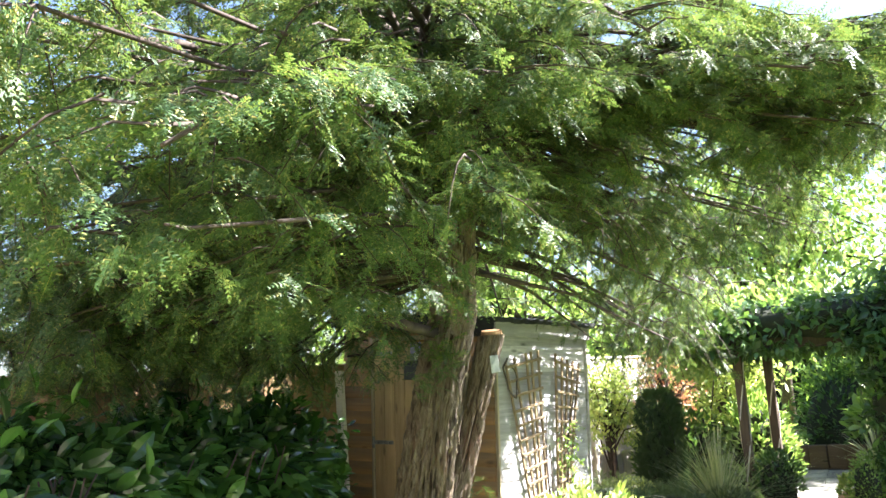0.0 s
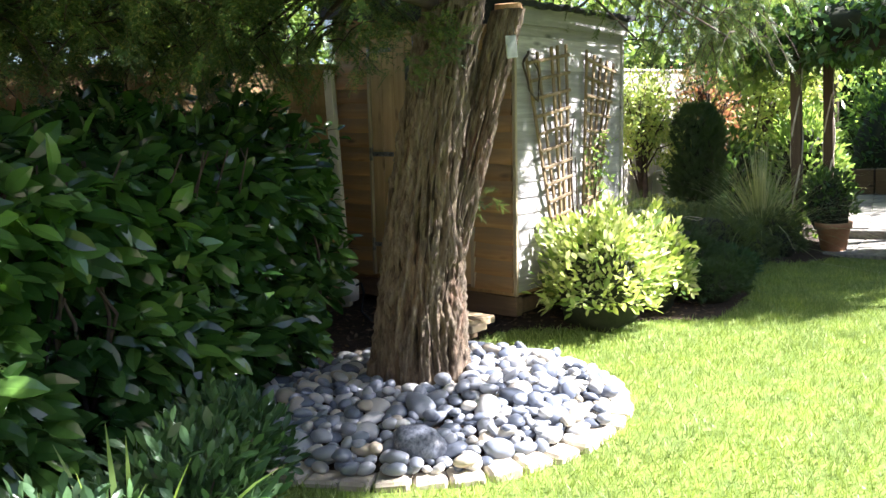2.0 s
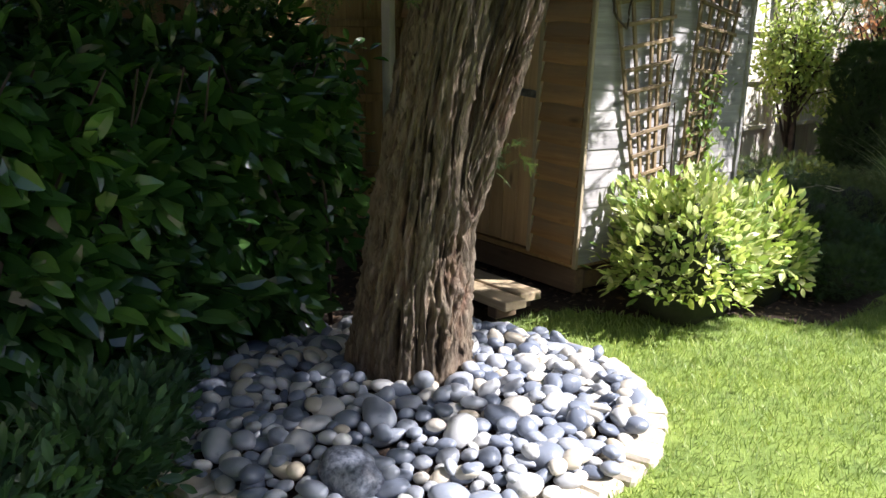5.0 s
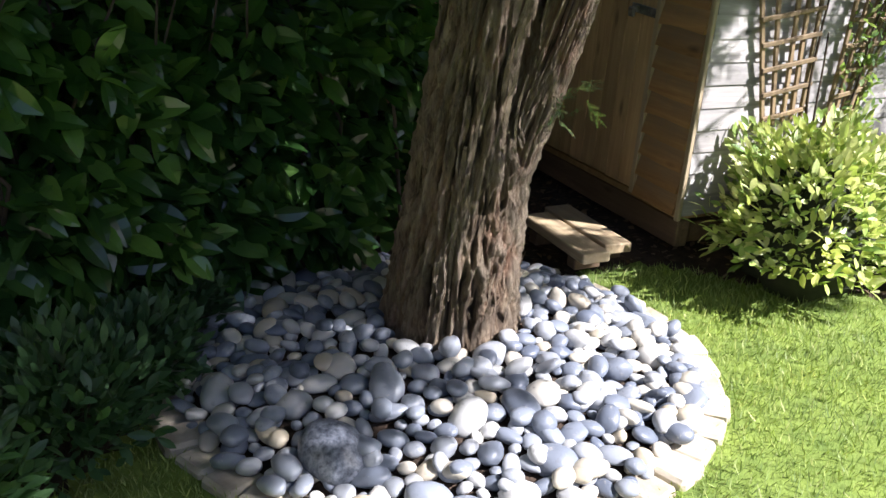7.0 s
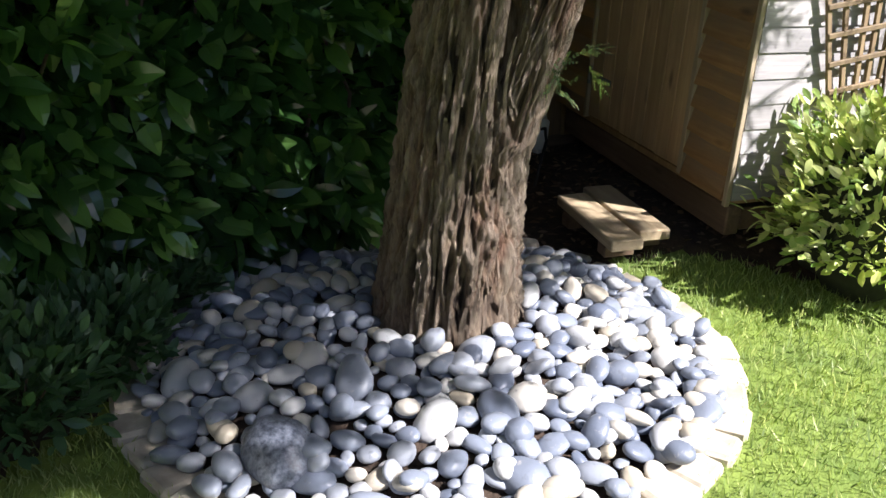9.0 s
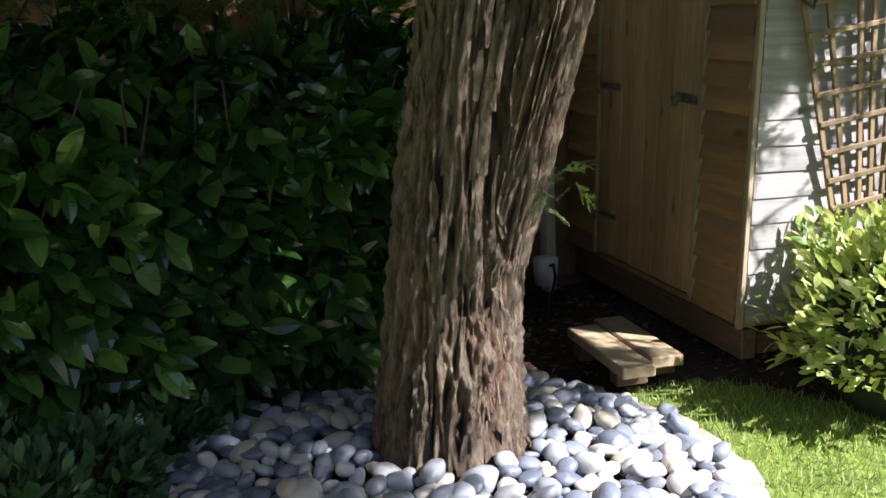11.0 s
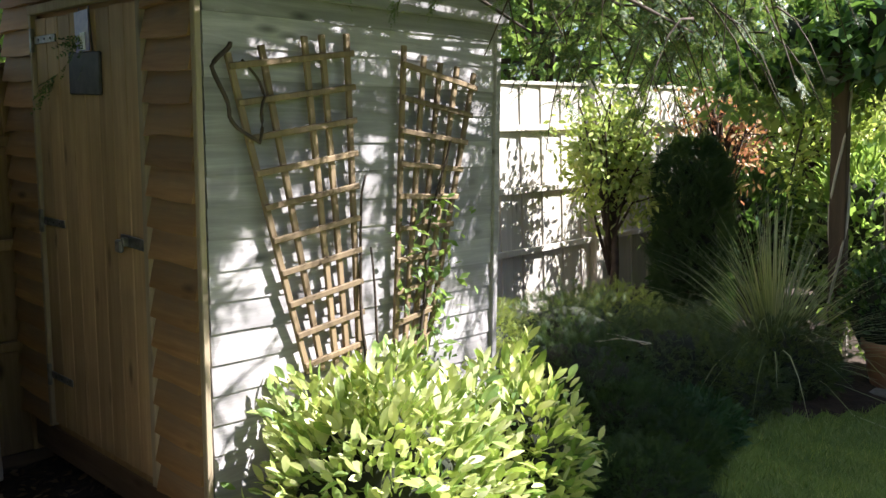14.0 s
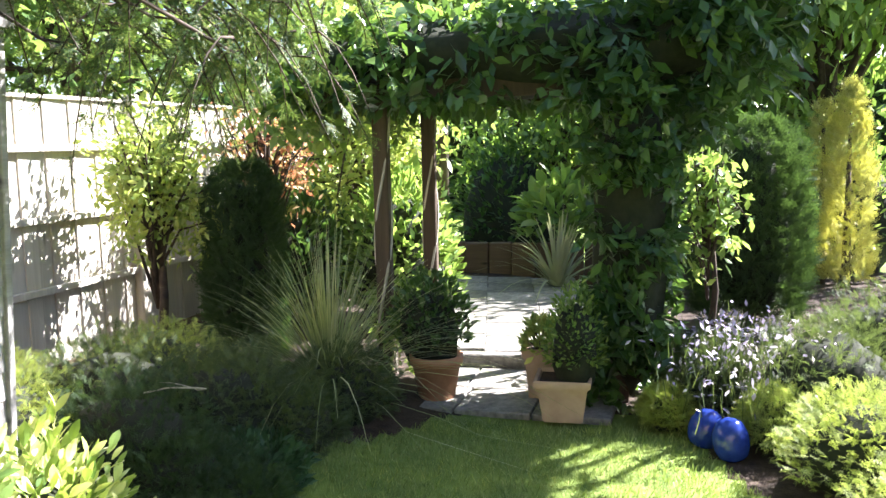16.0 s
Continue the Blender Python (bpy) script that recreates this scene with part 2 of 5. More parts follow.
def stone_mat():
    m, t, bs = nodes_of("river_pebble")
    oi = t.nodes.new("ShaderNodeObjectInfo")
    gi = t.nodes.new("ShaderNodeNewGeometry")
    ad = t.nodes.new("ShaderNodeMath")
    ad.operation = "ADD"
    t.links.new(oi.outputs["Random"], ad.inputs[0])
    t.links.new(gi.outputs["Random Per Island"], ad.inputs[1])
    fr = t.nodes.new("ShaderNodeMath")
    fr.operation = "FRACT"
    t.links.new(ad.outputs[0], fr.inputs[0])
    base = ramp(t, fr.outputs[0], [(0, (0.1, 0.12, 0.165)), (0.3, (0.19, 0.215, 0.265)), (0.58, (0.32, 0.34, 0.38)),
                                   (0.78, (0.5, 0.5, 0.49)), (0.9, (0.46, 0.4, 0.3)), (1, (0.6, 0.59, 0.56))])
    v = world_coords(t)
    n = tex_noise(t, 45, 6, v, 0.7)
    col = mixed(t, base, (0.55, 0.5, 0.42), ramp(t, n, [(0.6, (0, 0, 0)), (0.75, (0.6,) * 3)]))
    col = mixed(t, col, (0.07, 0.075, 0.08), ramp(t, tex_noise(t, 22, 5, v, 0.6), [(0.62, (0, 0, 0)), (0.74, (0.7,) * 3)]))
    t.links.new(col, bs.inputs["Base Color"])
    bs.inputs["Roughness"].default_value = 0.42
    bump(t, bs, tex_noise(t, 90, 5, v), 0.25, 0.004)
    return m


def bark_mat():
    m, t, bs = nodes_of("yew_bark")
    at = t.nodes.new("ShaderNodeAttribute")
    at.attribute_name = "ridge"
    v = coords(t, (20, 20, 4.5))
    n = tex_noise(t, 1.4, 8, v, 0.7, 0.5)
    col = ramp(t, n, [(0.32, (0.05, 0.032, 0.022)), (0.48, (0.18, 0.125, 0.082)), (0.68, (0.4, 0.31, 0.21))])
    big = tex_noise(t, 3.0, 3, coords(t, (2, 2, 1)))
    col = mixed(t, col, (0.3, 0.13, 0.08), ramp(t, big, [(0.52, (0, 0, 0)), (0.72, (0.55,) * 3)]))
    # crests of the relief mixed paler, following the ridge value
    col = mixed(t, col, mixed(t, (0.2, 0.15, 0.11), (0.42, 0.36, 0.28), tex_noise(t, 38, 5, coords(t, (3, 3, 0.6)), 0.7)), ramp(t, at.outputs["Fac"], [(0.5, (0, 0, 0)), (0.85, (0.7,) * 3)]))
    mot = tex_noise(t, 5.0, 7, coords(t, (6, 6, 1.7)), 0.75, 0.8)
    col = mixed(t, col, (0.045, 0.028, 0.02), ramp(t, mot, [(0.5, (0, 0, 0)), (0.62, (0.6,) * 3)]))
    # shade of the furrows put into the colour where ridge is low
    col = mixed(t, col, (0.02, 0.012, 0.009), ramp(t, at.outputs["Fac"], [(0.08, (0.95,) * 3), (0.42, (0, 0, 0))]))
    t.links.new(col, bs.inputs["Base Color"])
    bs.inputs["Roughness"].default_value = 0.9
    bump(t, bs, tex_noise(t, 2.6, 9, coords(t, (30, 30, 9)), 0.75, 0.8), 1.0, 0.025)
    return m


M_STONE, M_BARK = stone_mat(), bark_mat()
M_COBBLE = plain("dark_cobble", (0.03, 0.038, 0.058), (0.2, 0.22, 0.27), 7, 0.35, 0.3, 30)
rng = np.random.default_rng(7)


# ---- mesh helpers ----
def world_of(ob):
    m = ob.matrix_basis.copy()
    return world_of(ob.parent) @ ob.matrix_parent_inverse @ m if ob.parent else m


def hang(ob, parent):
    """Make ob a part of parent without moving it."""
    if parent is not None:
        ob.parent = parent
        ob.matrix_parent_inverse = world_of(parent).inverted()
    return ob


def thing(name, at, label, category, group="", kind=""):
    e = new(name)
    e.matrix_basis = Matrix.Translation(at)
    e.empty_display_size = 0.1
    return tagged(e, label, category, group, kind)


def mesh_of(name, V, F, mat, smooth=False):
    me = bpy.data.meshes.new(name)
    V = np.asarray(V, dtype=np.float32)
    if isinstance(F, np.ndarray) and F.ndim == 2:
        n, k = F.shape
        me.vertices.add(len(V))
        me.vertices.foreach_set("co", V.ravel())
        me.loops.add(n * k)
        me.loops.foreach_set("vertex_index", F.astype(np.int32).ravel())
        me.polygons.add(n)
        me.polygons.foreach_set("loop_start", np.arange(0, n * k, k, dtype=np.int32))
        me.update(calc_edges=True)
    else:
        me.from_pydata([tuple(map(float, v)) for v in V], [], [list(map(int, f)) for f in F])
        me.update()
    me.polygons.foreach_set("use_smooth", [smooth] * len(me.polygons))
    me.materials.append(mat)
    return me


def part(name, me, parent=None, m=None, label=""):
    ob = new(name, me)
    if m is not None:
        ob.matrix_basis = m
    hang(ob, parent)
    return tagged(ob, label) if label else ob


def bm_mesh(name, bm, mat, smooth=False):
    me = bpy.data.meshes.new(name)
    bm.to_mesh(me)
    bm.free()
    me.materials.append(mat)
    me.polygons.foreach_set("use_smooth", [smooth] * len(me.polygons))
    return me


BLOCKS = {}


def block_mesh(size, mat, bevel=0.003, wob=0.0):
    key = (tuple(round(v, 3) for v in size), mat.name, bevel, wob)
    if key not in BLOCKS:
        bm = bmesh.new()
        bmesh.ops.create_cube(bm, size=1.0)
        bmesh.ops.scale(bm, vec=size, verts=bm.verts)
        if wob:
            r = random.Random(len(BLOCKS))
            for v in bm.verts:
                v.co += Vector((r.uniform(-wob, wob), r.uniform(-wob, wob), r.uniform(-wob, wob)))
        if bevel:
            bmesh.ops.bevel(bm, geom=list(bm.edges), offset=bevel, segments=1, affect="EDGES", clamp_overlap=True)
        BLOCKS[key] = bm_mesh("block", bm, mat)
    return BLOCKS[key]


def block(name, size, at, mat, parent=None, rot=(0, 0, 0), bevel=0.003, label="", wob=0.0):
    return part(name, block_mesh(size, mat, bevel, wob), parent, pose(*at, *rot), label)


def tube(path, radii, sides=8, closed=True):
    """Verts and faces of a tapered tube along a polyline."""
    P = np.asarray(path, float)
    n = len(P)
    T = np.gradient(P, axis=0)
    T /= np.linalg.norm(T, axis=1)[:, None] + 1e-9
    ref = np.array([0.0, 0.0, 1.0]) if abs(T[0, 2]) < 0.9 else np.array([1.0, 0.0, 0.0])
    A = np.cross(T, ref)
    A /= np.linalg.norm(A, axis=1)[:, None] + 1e-9
    B = np.cross(T, A)
    ang = np.linspace(0, 2 * np.pi, sides, endpoint=False)
    R = np.broadcast_to(np.asarray(radii, float), (n,))
    V = P[:, None] + R[:, None, None] * (np.cos(ang)[None, :, None] * A[:, None] + np.sin(ang)[None, :, None] * B[:, None])
    V = V.reshape(-1, 3)
    F = []
    for i in range(n - 1):
        for j in range(sides):
            a, b = i * sides + j, i * sides + (j + 1) % sides
            F.append((a, b, b + sides, a + sides))
    if closed:
        F.append(tuple(range(sides))[::-1])
        F.append(tuple(range((n - 1) * sides, n * sides)))
    return V, F


def tubes(list_of):
    """Several tubes in one set of verts and faces."""
    V, F, k = [], [], 0
    for path, radii, sides in list_of:
        v, f = tube(path, radii, sides)
        V.append(v)
        F += [tuple(i + k for i in q) for q in f]
        k += len(v)
    return np.concatenate(V), F


def scatter(V, F, P, X, Y, Z, size):
    """Copies of a small template, template axes x, y, z along X, Y, Z, joined."""
    V, F = np.asarray(V, float), np.asarray(F, int)
    n, k = len(P), len(V)
    s = np.broadcast_to(np.asarray(size, float), (n,))
    out = P[:, None] + s[:, None, None] * (V[None, :, 0:1] * X[:, None] + V[None, :, 1:2] * Y[:, None] + V[None, :, 2:3] * Z[:, None])
    return out.reshape(-1, 3), (F[None] + (np.arange(n) * k)[:, None, None]).reshape(-1, F.shape[1])


def frames(D, up=(0, 0, 1), jitter=0.5):
    """Axes for templates that point along D, their flat side about up."""
    D = D / (np.linalg.norm(D, axis=1)[:, None] + 1e-9)
    U = np.asarray(up, float) + rng.normal(0, jitter, D.shape)
    X = np.cross(D, U)
    X /= np.linalg.norm(X, axis=1)[:, None] + 1e-9
    return X, D, np.cross(X, D)


# leaf templates: y along the leaf, x across, z up
def leaf_template(width=0.42, fold=0.12, droop=0.18, rows=4):
    V, F = [], []
    for i in range(rows + 1):
        u = i / rows
        w = width * 0.5 * math.sin(math.pi * min(1, u ** 1.12 * 0.95 + 0.03)) ** 0.75
        z = -droop * u * u
        V += [(-w, u, z + fold * w), (0, u, z), (w, u, z + fold * w)]
    for i in range(rows):
        a = i * 3
        F += [(a, a + 1, a + 4, a + 3), (a + 1, a + 2, a + 5, a + 4)]
    return V, F


def spray_template(n=22, droop=0.25, needle=0.12, width=0.022, seed=1):
    """A yew shoot: two ranks of narrow needles along a drooping stem, side shoots in one plane."""
    r = random.Random(seed)
    V, F = [], []

    def quad(p, d, w):
        s = Vector((-d.y, d.x, 0)).normalized() * w
        k = len(V)
        V.extend([tuple(p - s), tuple(p + s), tuple(p + d * 0.75 + s * 0.8), tuple(p + d + Vector((0, 0, -0.01)))])
        F.append((k, k + 1, k + 2, k + 3))

    def shoot(p0, ang, length, count):
        dirn = Vector((math.sin(ang), math.cos(ang), 0))
        for i in range(count):
            u = (i + 0.5) / count
            p = p0 + dirn * length * u + Vector((0, 0, -droop * u * u * length))
            nl = needle * (1.0 - 0.5 * u) * r.uniform(0.8, 1.15)
            for sd in (-1, 1):
                a = ang + sd * radians(r.uniform(45, 68))
                quad(p, Vector((math.sin(a), math.cos(a), r.uniform(-0.2, 0.15))) * nl, width * 0.5)
        k = len(V)
        e = p0 + dirn * length
        e.z -= droop * length
        sd = Vector((-dirn.y, dirn.x, 0)) * 0.008
        V.extend([tuple(p0 - sd), tuple(p0 + sd), tuple(e + sd * 0.4), tuple(e - sd * 0.4)])
        F.append((k, k + 1, k + 2, k + 3))

    shoot(Vector((0, 0, 0)), 0.0, 1.0, n)
    for u, sd in ((0.2, -1), (0.3, 1), (0.45, -1), (0.58, 1)):
        shoot(Vector((0, u, -droop * u * u)), sd * radians(r.uniform(35, 50)), r.uniform(0.35, 0.55) * (1.1 - u * 0.5), n // 2)
    return V, F


LEAF = leaf_template()
BROAD = leaf_template(0.44, 0.25, 0.24, 5)
SMALL = leaf_template(0.5, 0.1, 0.1, 2)
SPRAY = spray_template(11, 0.25, 0.12, 0.042)
TUFT = spray_template(7, 0.25, 0.14, 0.055, 2)      # coarser shoot for the low conifers and heathers
BLADE = ([(-0.5, 0, 0), (0.5, 0, 0), (0.35, 0.55, 0.05), (-0.35, 0.55, 0.05), (0.0, 1, 0.18), (-0.04, 1, 0.18)], [(0, 1, 2, 3), (3, 2, 4, 5)])


def cloud(name, tmpl, P, D, size, mat, parent=None, up=(0, 0, 1), jitter=0.5, label=""):
    X, Y, Z = frames(D, up, jitter)
    V, F = scatter(*tmpl, P, X, Y, Z, size)
    return part(name, mesh_of(name, V, F, mat, False), parent, None, label)


def rand_dirs(n):
    d = rng.normal(size=(n, 3))
    return d / np.linalg.norm(d, axis=1)[:, None]


def lumps(centre, radii, n, thick=0.35, bumps=0.18, seed=0, low=-0.2):
    """Points and outward directions in the outer shell of an uneven mound."""
    d = rand_dirs(n * 2)
    d = d[d[:, 2] > low][:n]
    off = Vector((seed * 3.7, seed * 1.3, seed))
    f = np.array([1 + bumps * noise.noise(Vector(v) * 2.6 + off) + bumps * 0.5 * noise.noise(Vector(v) * 6 + off) for v in d])
    r = (1 - thick * rng.random(len(d)) ** 1.5) * f
    return np.asarray(centre) + d * r[:, None] * np.asarray(radii), d


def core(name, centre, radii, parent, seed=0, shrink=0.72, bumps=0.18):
    """A solid lump inside a dense bush; its dark colour stands for the shade there."""
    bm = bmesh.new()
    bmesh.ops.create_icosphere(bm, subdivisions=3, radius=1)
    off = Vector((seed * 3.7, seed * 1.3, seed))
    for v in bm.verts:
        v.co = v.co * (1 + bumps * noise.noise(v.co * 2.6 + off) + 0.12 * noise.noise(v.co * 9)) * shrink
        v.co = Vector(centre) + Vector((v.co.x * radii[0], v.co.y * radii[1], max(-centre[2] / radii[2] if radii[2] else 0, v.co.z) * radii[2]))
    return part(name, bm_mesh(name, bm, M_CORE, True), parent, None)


def bush(name, at, radii, n, size, mat, tmpl, label, category="shrub", seed=0, up_bias=0.5, group="", inner=True, thick=0.35, bumps=0.2):
    th = thing(name, at, label, category, group)
    c = (at[0], at[1], at[2] + radii[2] * 0.45)
    if inner:
        core("inner_growth", c, radii, th, seed)
    P, d = lumps(c, radii, n, thick, bumps, seed)
    if not inner:
        foot = np.array([at[0], at[1], at[2] - 0.01])
        for i in range(9):
            tip = P[i * 7]
            V, F = tube([foot + (tip - foot) * [0.12, 0.12, 0], (foot + tip) / 2 + [0, 0, 0.03], tip], [0.006, 0.005, 0.003], 5)
            part("stem", mesh_of("stem", V, F, M_TWIG, True), th)
    keep = P[:, 2] > at[2] + 0.01
    P, d = P[keep], d[keep]
    D = d + rng.normal(0, 0.5, d.shape) + np.array([0, 0, up_bias])
    cloud("foliage", tmpl, P, D, rng.uniform(0.7, 1.25, len(P)) * size, mat, th, up=(0, 0, 1), jitter=0.6)
    return th


# ---- ground ----
def ground_height(x, y):
    """Lawn at nought, the bed by the shed a hand higher."""
    bed = 1 / (1 + np.exp((x - (0.15 + 0.25 * np.clip(y, 0, 2.0))) * 9))
    near = 1 / (1 + np.exp(-(y + 0.25) * 7))
    return 0.10 * bed * near


def in_bed(x, y):
    """Where soil lies instead of grass."""
    edge = np.interp(y, [-0.45, -0.27, 0.02, 0.29, 0.52, 0.9, 1.2, 1.7, 2.2, 2.64, 3.23, 3.6], [-0.2, -0.1, 0.1, 0.32, 0.5, 0.84, 0.88, 0.74, 0.5, 0.58, 0.9, 1.1])
    left = np.interp(y, [-7, -3.2, -2.4, -1.3, -0.45], [1.55, 0.95, 0.3, -0.3, -0.1])
    e = np.where(y > -0.45, edge, left)
    right = (x > np.interp(y, [1.6, 2.0, 2.6, 3.2, 9], [3.4, 2.85, 2.5, 2.22, 2.1])) & (y > 1.6)
    return ((x < e + 0.03 * np.sin(y * 9)) | right | (y > 3.62)) & (y < 9)


gx = np.concatenate([[-600, -150, -40, -12], np.linspace(-6, 9, 200), [14, 40, 150, 600]])
gy = np.concatenate([[-600, -150, -40, -14], np.linspace(-8, 10, 240), [16, 40, 150, 600]])
GX, GY = np.meshgrid(gx, gy)
GZ = ground_height(GX, GY) + 0.006 * np.sin(GX * 3.1) * np.sin(GY * 2.3)
nx, ny = len(gx), len(gy)
ii = np.arange(ny - 1)[:, None] * nx + np.arange(nx - 1)[None]
quads = np.stack([ii, ii + 1, ii + nx + 1, ii + nx], -1).reshape(-1, 4)
gme = mesh_of("ground", np.stack([GX, GY, GZ], -1).reshape(-1, 3), quads, M_LAWN, True)
gme.materials.append(M_SOIL)
cx, cy = (GX[:-1, :-1] + GX[1:, 1:]).ravel() / 2, (GY[:-1, :-1] + GY[1:, 1:]).ravel() / 2
gme.polygons.foreach_set("material_index", in_bed(cx, cy).astype(np.int32))
ground = tagged(new("ground", gme), "mown green lawn with dark soil beds along its edge", "ground", "", "structure")

MC, MR = (0.30, -1.39), 1.0      # pebble circle round the tree


def on_lawn(x, y):
    return ~in_bed(x, y) & ((x - MC[0]) ** 2 + (y - MC[1]) ** 2 > (MR - 0.03) ** 2) & ~((y > 3.3) & (x > 0.75) & (x < 1.75))


def lawn(count, x0, x1, y0, y1, size, name):
    x, y = rng.uniform(x0, x1, count), rng.uniform(y0, y1, count)
    k = on_lawn(x, y)
    x, y = x[k], y[k]
    P = np.stack([x, y, ground_height(x, y) + 0.0], -1)
    D = np.stack([rng.normal(0, 0.45, len(x)), rng.normal(0, 0.45, len(x)), np.ones(len(x))], -1)
    X, Y, Z = frames(D, (1, 0, 0), 1.0)
    V, F = scatter(np.array(BLADE[0]) * [0.11, 1, 1], BLADE[1], P, X, Y, Z, size * rng.uniform(0.6, 1.3, len(x)))
    return tagged(new(name, mesh_of(name, V, F, M_GRASS)), "short mown lawn grass, bright green in the sun", "grass", "", "stuff")


lawn(110000, -0.2, 2.9, -3.2, 3.4, 0.034, "lawn_grass")
lawn(30000, 0.3, 5.0, -4.8, 1.6, 0.042, "lawn_grass")
lawn(14000, 2.0, 4.5, 4.6, 8.5, 0.05, "lawn_grass")

# litter on the soil
n = 2600
x, y = rng.uniform(-1.6, 0.8, n), rng.uniform(-1.1, 1.2, n)
k = in_bed(x, y)
x, y = x[k], y[k]
P = np.stack([x, y, ground_height(x, y) + 0.006 + 0.01 * rng.random(len(x))], -1)
D = np.stack([rng.normal(size=len(x)), rng.normal(size=len(x)), rng.normal(0, 0.15, len(x))], -1)
V, F = scatter(*SMALL, P, *frames(D, (0, 0, 1), 0.25), rng.uniform(0.02, 0.055, len(x)))
tagged(new("leaf_litter", mesh_of("leaf_litter", V, F, M_LITTER)), "dry brown leaf litter and bark chips on dark soil", "litter", "", "stuff")

# ---- shed ----
SW, SD = 1.52, 1.34               # front and side lengths
shed = thing("garden_shed", (-SW / 2, SD / 2, 0.12), "small timber garden shed with lapped boards and black felt roof", "shed")


def roof_z(x):
    return 2.03 - x * 0.10


# inner box closing the walls, with the door opening left dark
block("back_wall", (SW - 0.08, 0.03, 1.72), (-SW / 2, SD - 0.03, 1.12), M_FENCE, shed)
block("side_wall", (0.03, SD - 0.08, 1.74), (-SW + 0.03, SD / 2, 1.13), M_FENCE, shed)
block("floor_panel", (SW - 0.04, SD - 0.04, 0.03), (-SW / 2, SD / 2, 0.26), M_FENCE, shed)
for yy in (0.06, SD / 2, SD - 0.06):
    block("bearer", (SW - 0.03, 0.07, 0.13), (-SW / 2, yy, 0.175), M_SLEEPER, shed, bevel=0.006)
block("bearer", (0.06, SD - 0.22, 0.10), (-0.06, SD / 2, 0.17), M_SLEEPER, shed, bevel=0.006)


def lap_board(length, width=0.118, t0=0.003, t1=0.03, seed=0, amp=0.006):
    """A feather-edge board along x with a wavy lower edge; outside faces -y."""
    r = random.Random(seed)
    bm = bmesh.new()
    segs = max(4, int(length / 0.07))
    rows = []
    ph = r.uniform(0, 9)
    for i in range(segs + 1):
        xx = -length / 2 + length * i / segs
        w = amp * (math.sin(xx * 7 + ph) + 0.6 * math.sin(xx * 17 + 2 * ph))
        rows.append([bm.verts.new(p) for p in ((xx, 0, w), (xx, -t1, w), (xx, -t0, width), (xx, 0, width))])
    for a, b in zip(rows, rows[1:]):
        for j in range(4):
            bm.faces.new((a[j], b[j], b[(j + 1) % 4], a[(j + 1) % 4]))
    bm.faces.new(rows[0])
    bm.faces.new(rows[-1][::-1])
    bmesh.ops.recalc_face_normals(bm, faces=bm.faces)
    return bm


DL, DR, DB, DT = -1.19, -0.34, 0.29, 1.915     # door
PITCH = 0.1
front = {}
for i in range(19):
    z = 0.275 + i * PITCH
    for tag, x0, x1 in (("r", DR + 0.035, -0.012), ("l", -SW, DL - 0.02)) if z < DT - 0.02 else (("t", -SW, -0.012),):
        if z > roof_z(x1) - 0.03:
            continue
        w = min(0.118, roof_z(x1) - z)
        key = (tag, i % 4, round(w, 3))
        if key not in front:
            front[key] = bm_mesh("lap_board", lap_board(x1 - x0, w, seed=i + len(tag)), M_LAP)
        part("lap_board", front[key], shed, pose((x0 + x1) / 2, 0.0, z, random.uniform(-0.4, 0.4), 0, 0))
side = [bm_mesh("side_board", lap_board(SD - 0.02, 0.103, 0.010, 0.0165, seed=40 + i, amp=0.0012), M_GREY) for i in range(4)]
for me in side:      # turn board data so that its grain lies along y and it faces +x
    me.transform(Matrix.Rotation(radians(90), 4, "Z"))
for i in range(17):
    z = 0.275 + i * 0.0985
    part("side_board", side[i % 4], shed, pose(-0.004, SD / 2, z, 0, random.uniform(-0.4, 0.4), 0))
block("corner_batten", (0.026, 0.022, 1.76), (0.008, -0.012, 1.135), M_TRIM, shed)
block("corner_batten", (0.026, 0.03, 1.66), (0.012, SD - 0.01, 1.09), M_GREY, shed)
block("eaves_board", (0.024, SD + 0.08, 0.115), (0.026, SD / 2, 1.975), M_GREY, shed, label="mossy grey eaves board")
block("gable_board", (SW - 0.04, 0.02, 0.24), (-SW / 2, 0.014, roof_z(-SW / 2) - 0.11), M_LAP, shed, (0, math.degrees(math.atan(0.10)), 0))
# felt roof, sloping
bm = bmesh.new()
r = random.Random(3)
segs = 26
rows = []
for i in range(segs + 1):
    yy = -0.09 + (SD + 0.16) * i / segs
    wob = r.uniform(-0.008, 0.01)
    rows.append([bm.verts.new(p) for p in ((-SW - 0.08, yy, roof_z(-SW - 0.08) + 0.03), (0.07 + wob, yy, roof_z(0.06) + 0.03 + wob),
                                            (0.075 + wob, yy, roof_z(0.06) - 0.005 + wob), (-SW - 0.08, yy, roof_z(-SW - 0.08) - 0.01))])
for a, b in zip(rows, rows[1:]):
    for j in range(4):
        bm.faces.new((a[j], b[j], b[(j + 1) % 4], a[(j + 1) % 4]))
bm.faces.new(rows[0])
bm.faces.new(rows[-1][::-1])
bmesh.ops.recalc_face_normals(bm, faces=bm.faces)
part("roof", bm_mesh("roof", bm, M_FELT), shed, None, "black felt roof with ragged drip edge")
ang = math.degrees(math.atan(0.10))
block("felt_fascia", (SW + 0.13, 0.014, 0.15), (-SW / 2 - 0.01, -0.085, roof_z(-SW / 2) - 0.045), M_FELT, shed, (0, ang, 0), label="black felt turned down over the front edge")
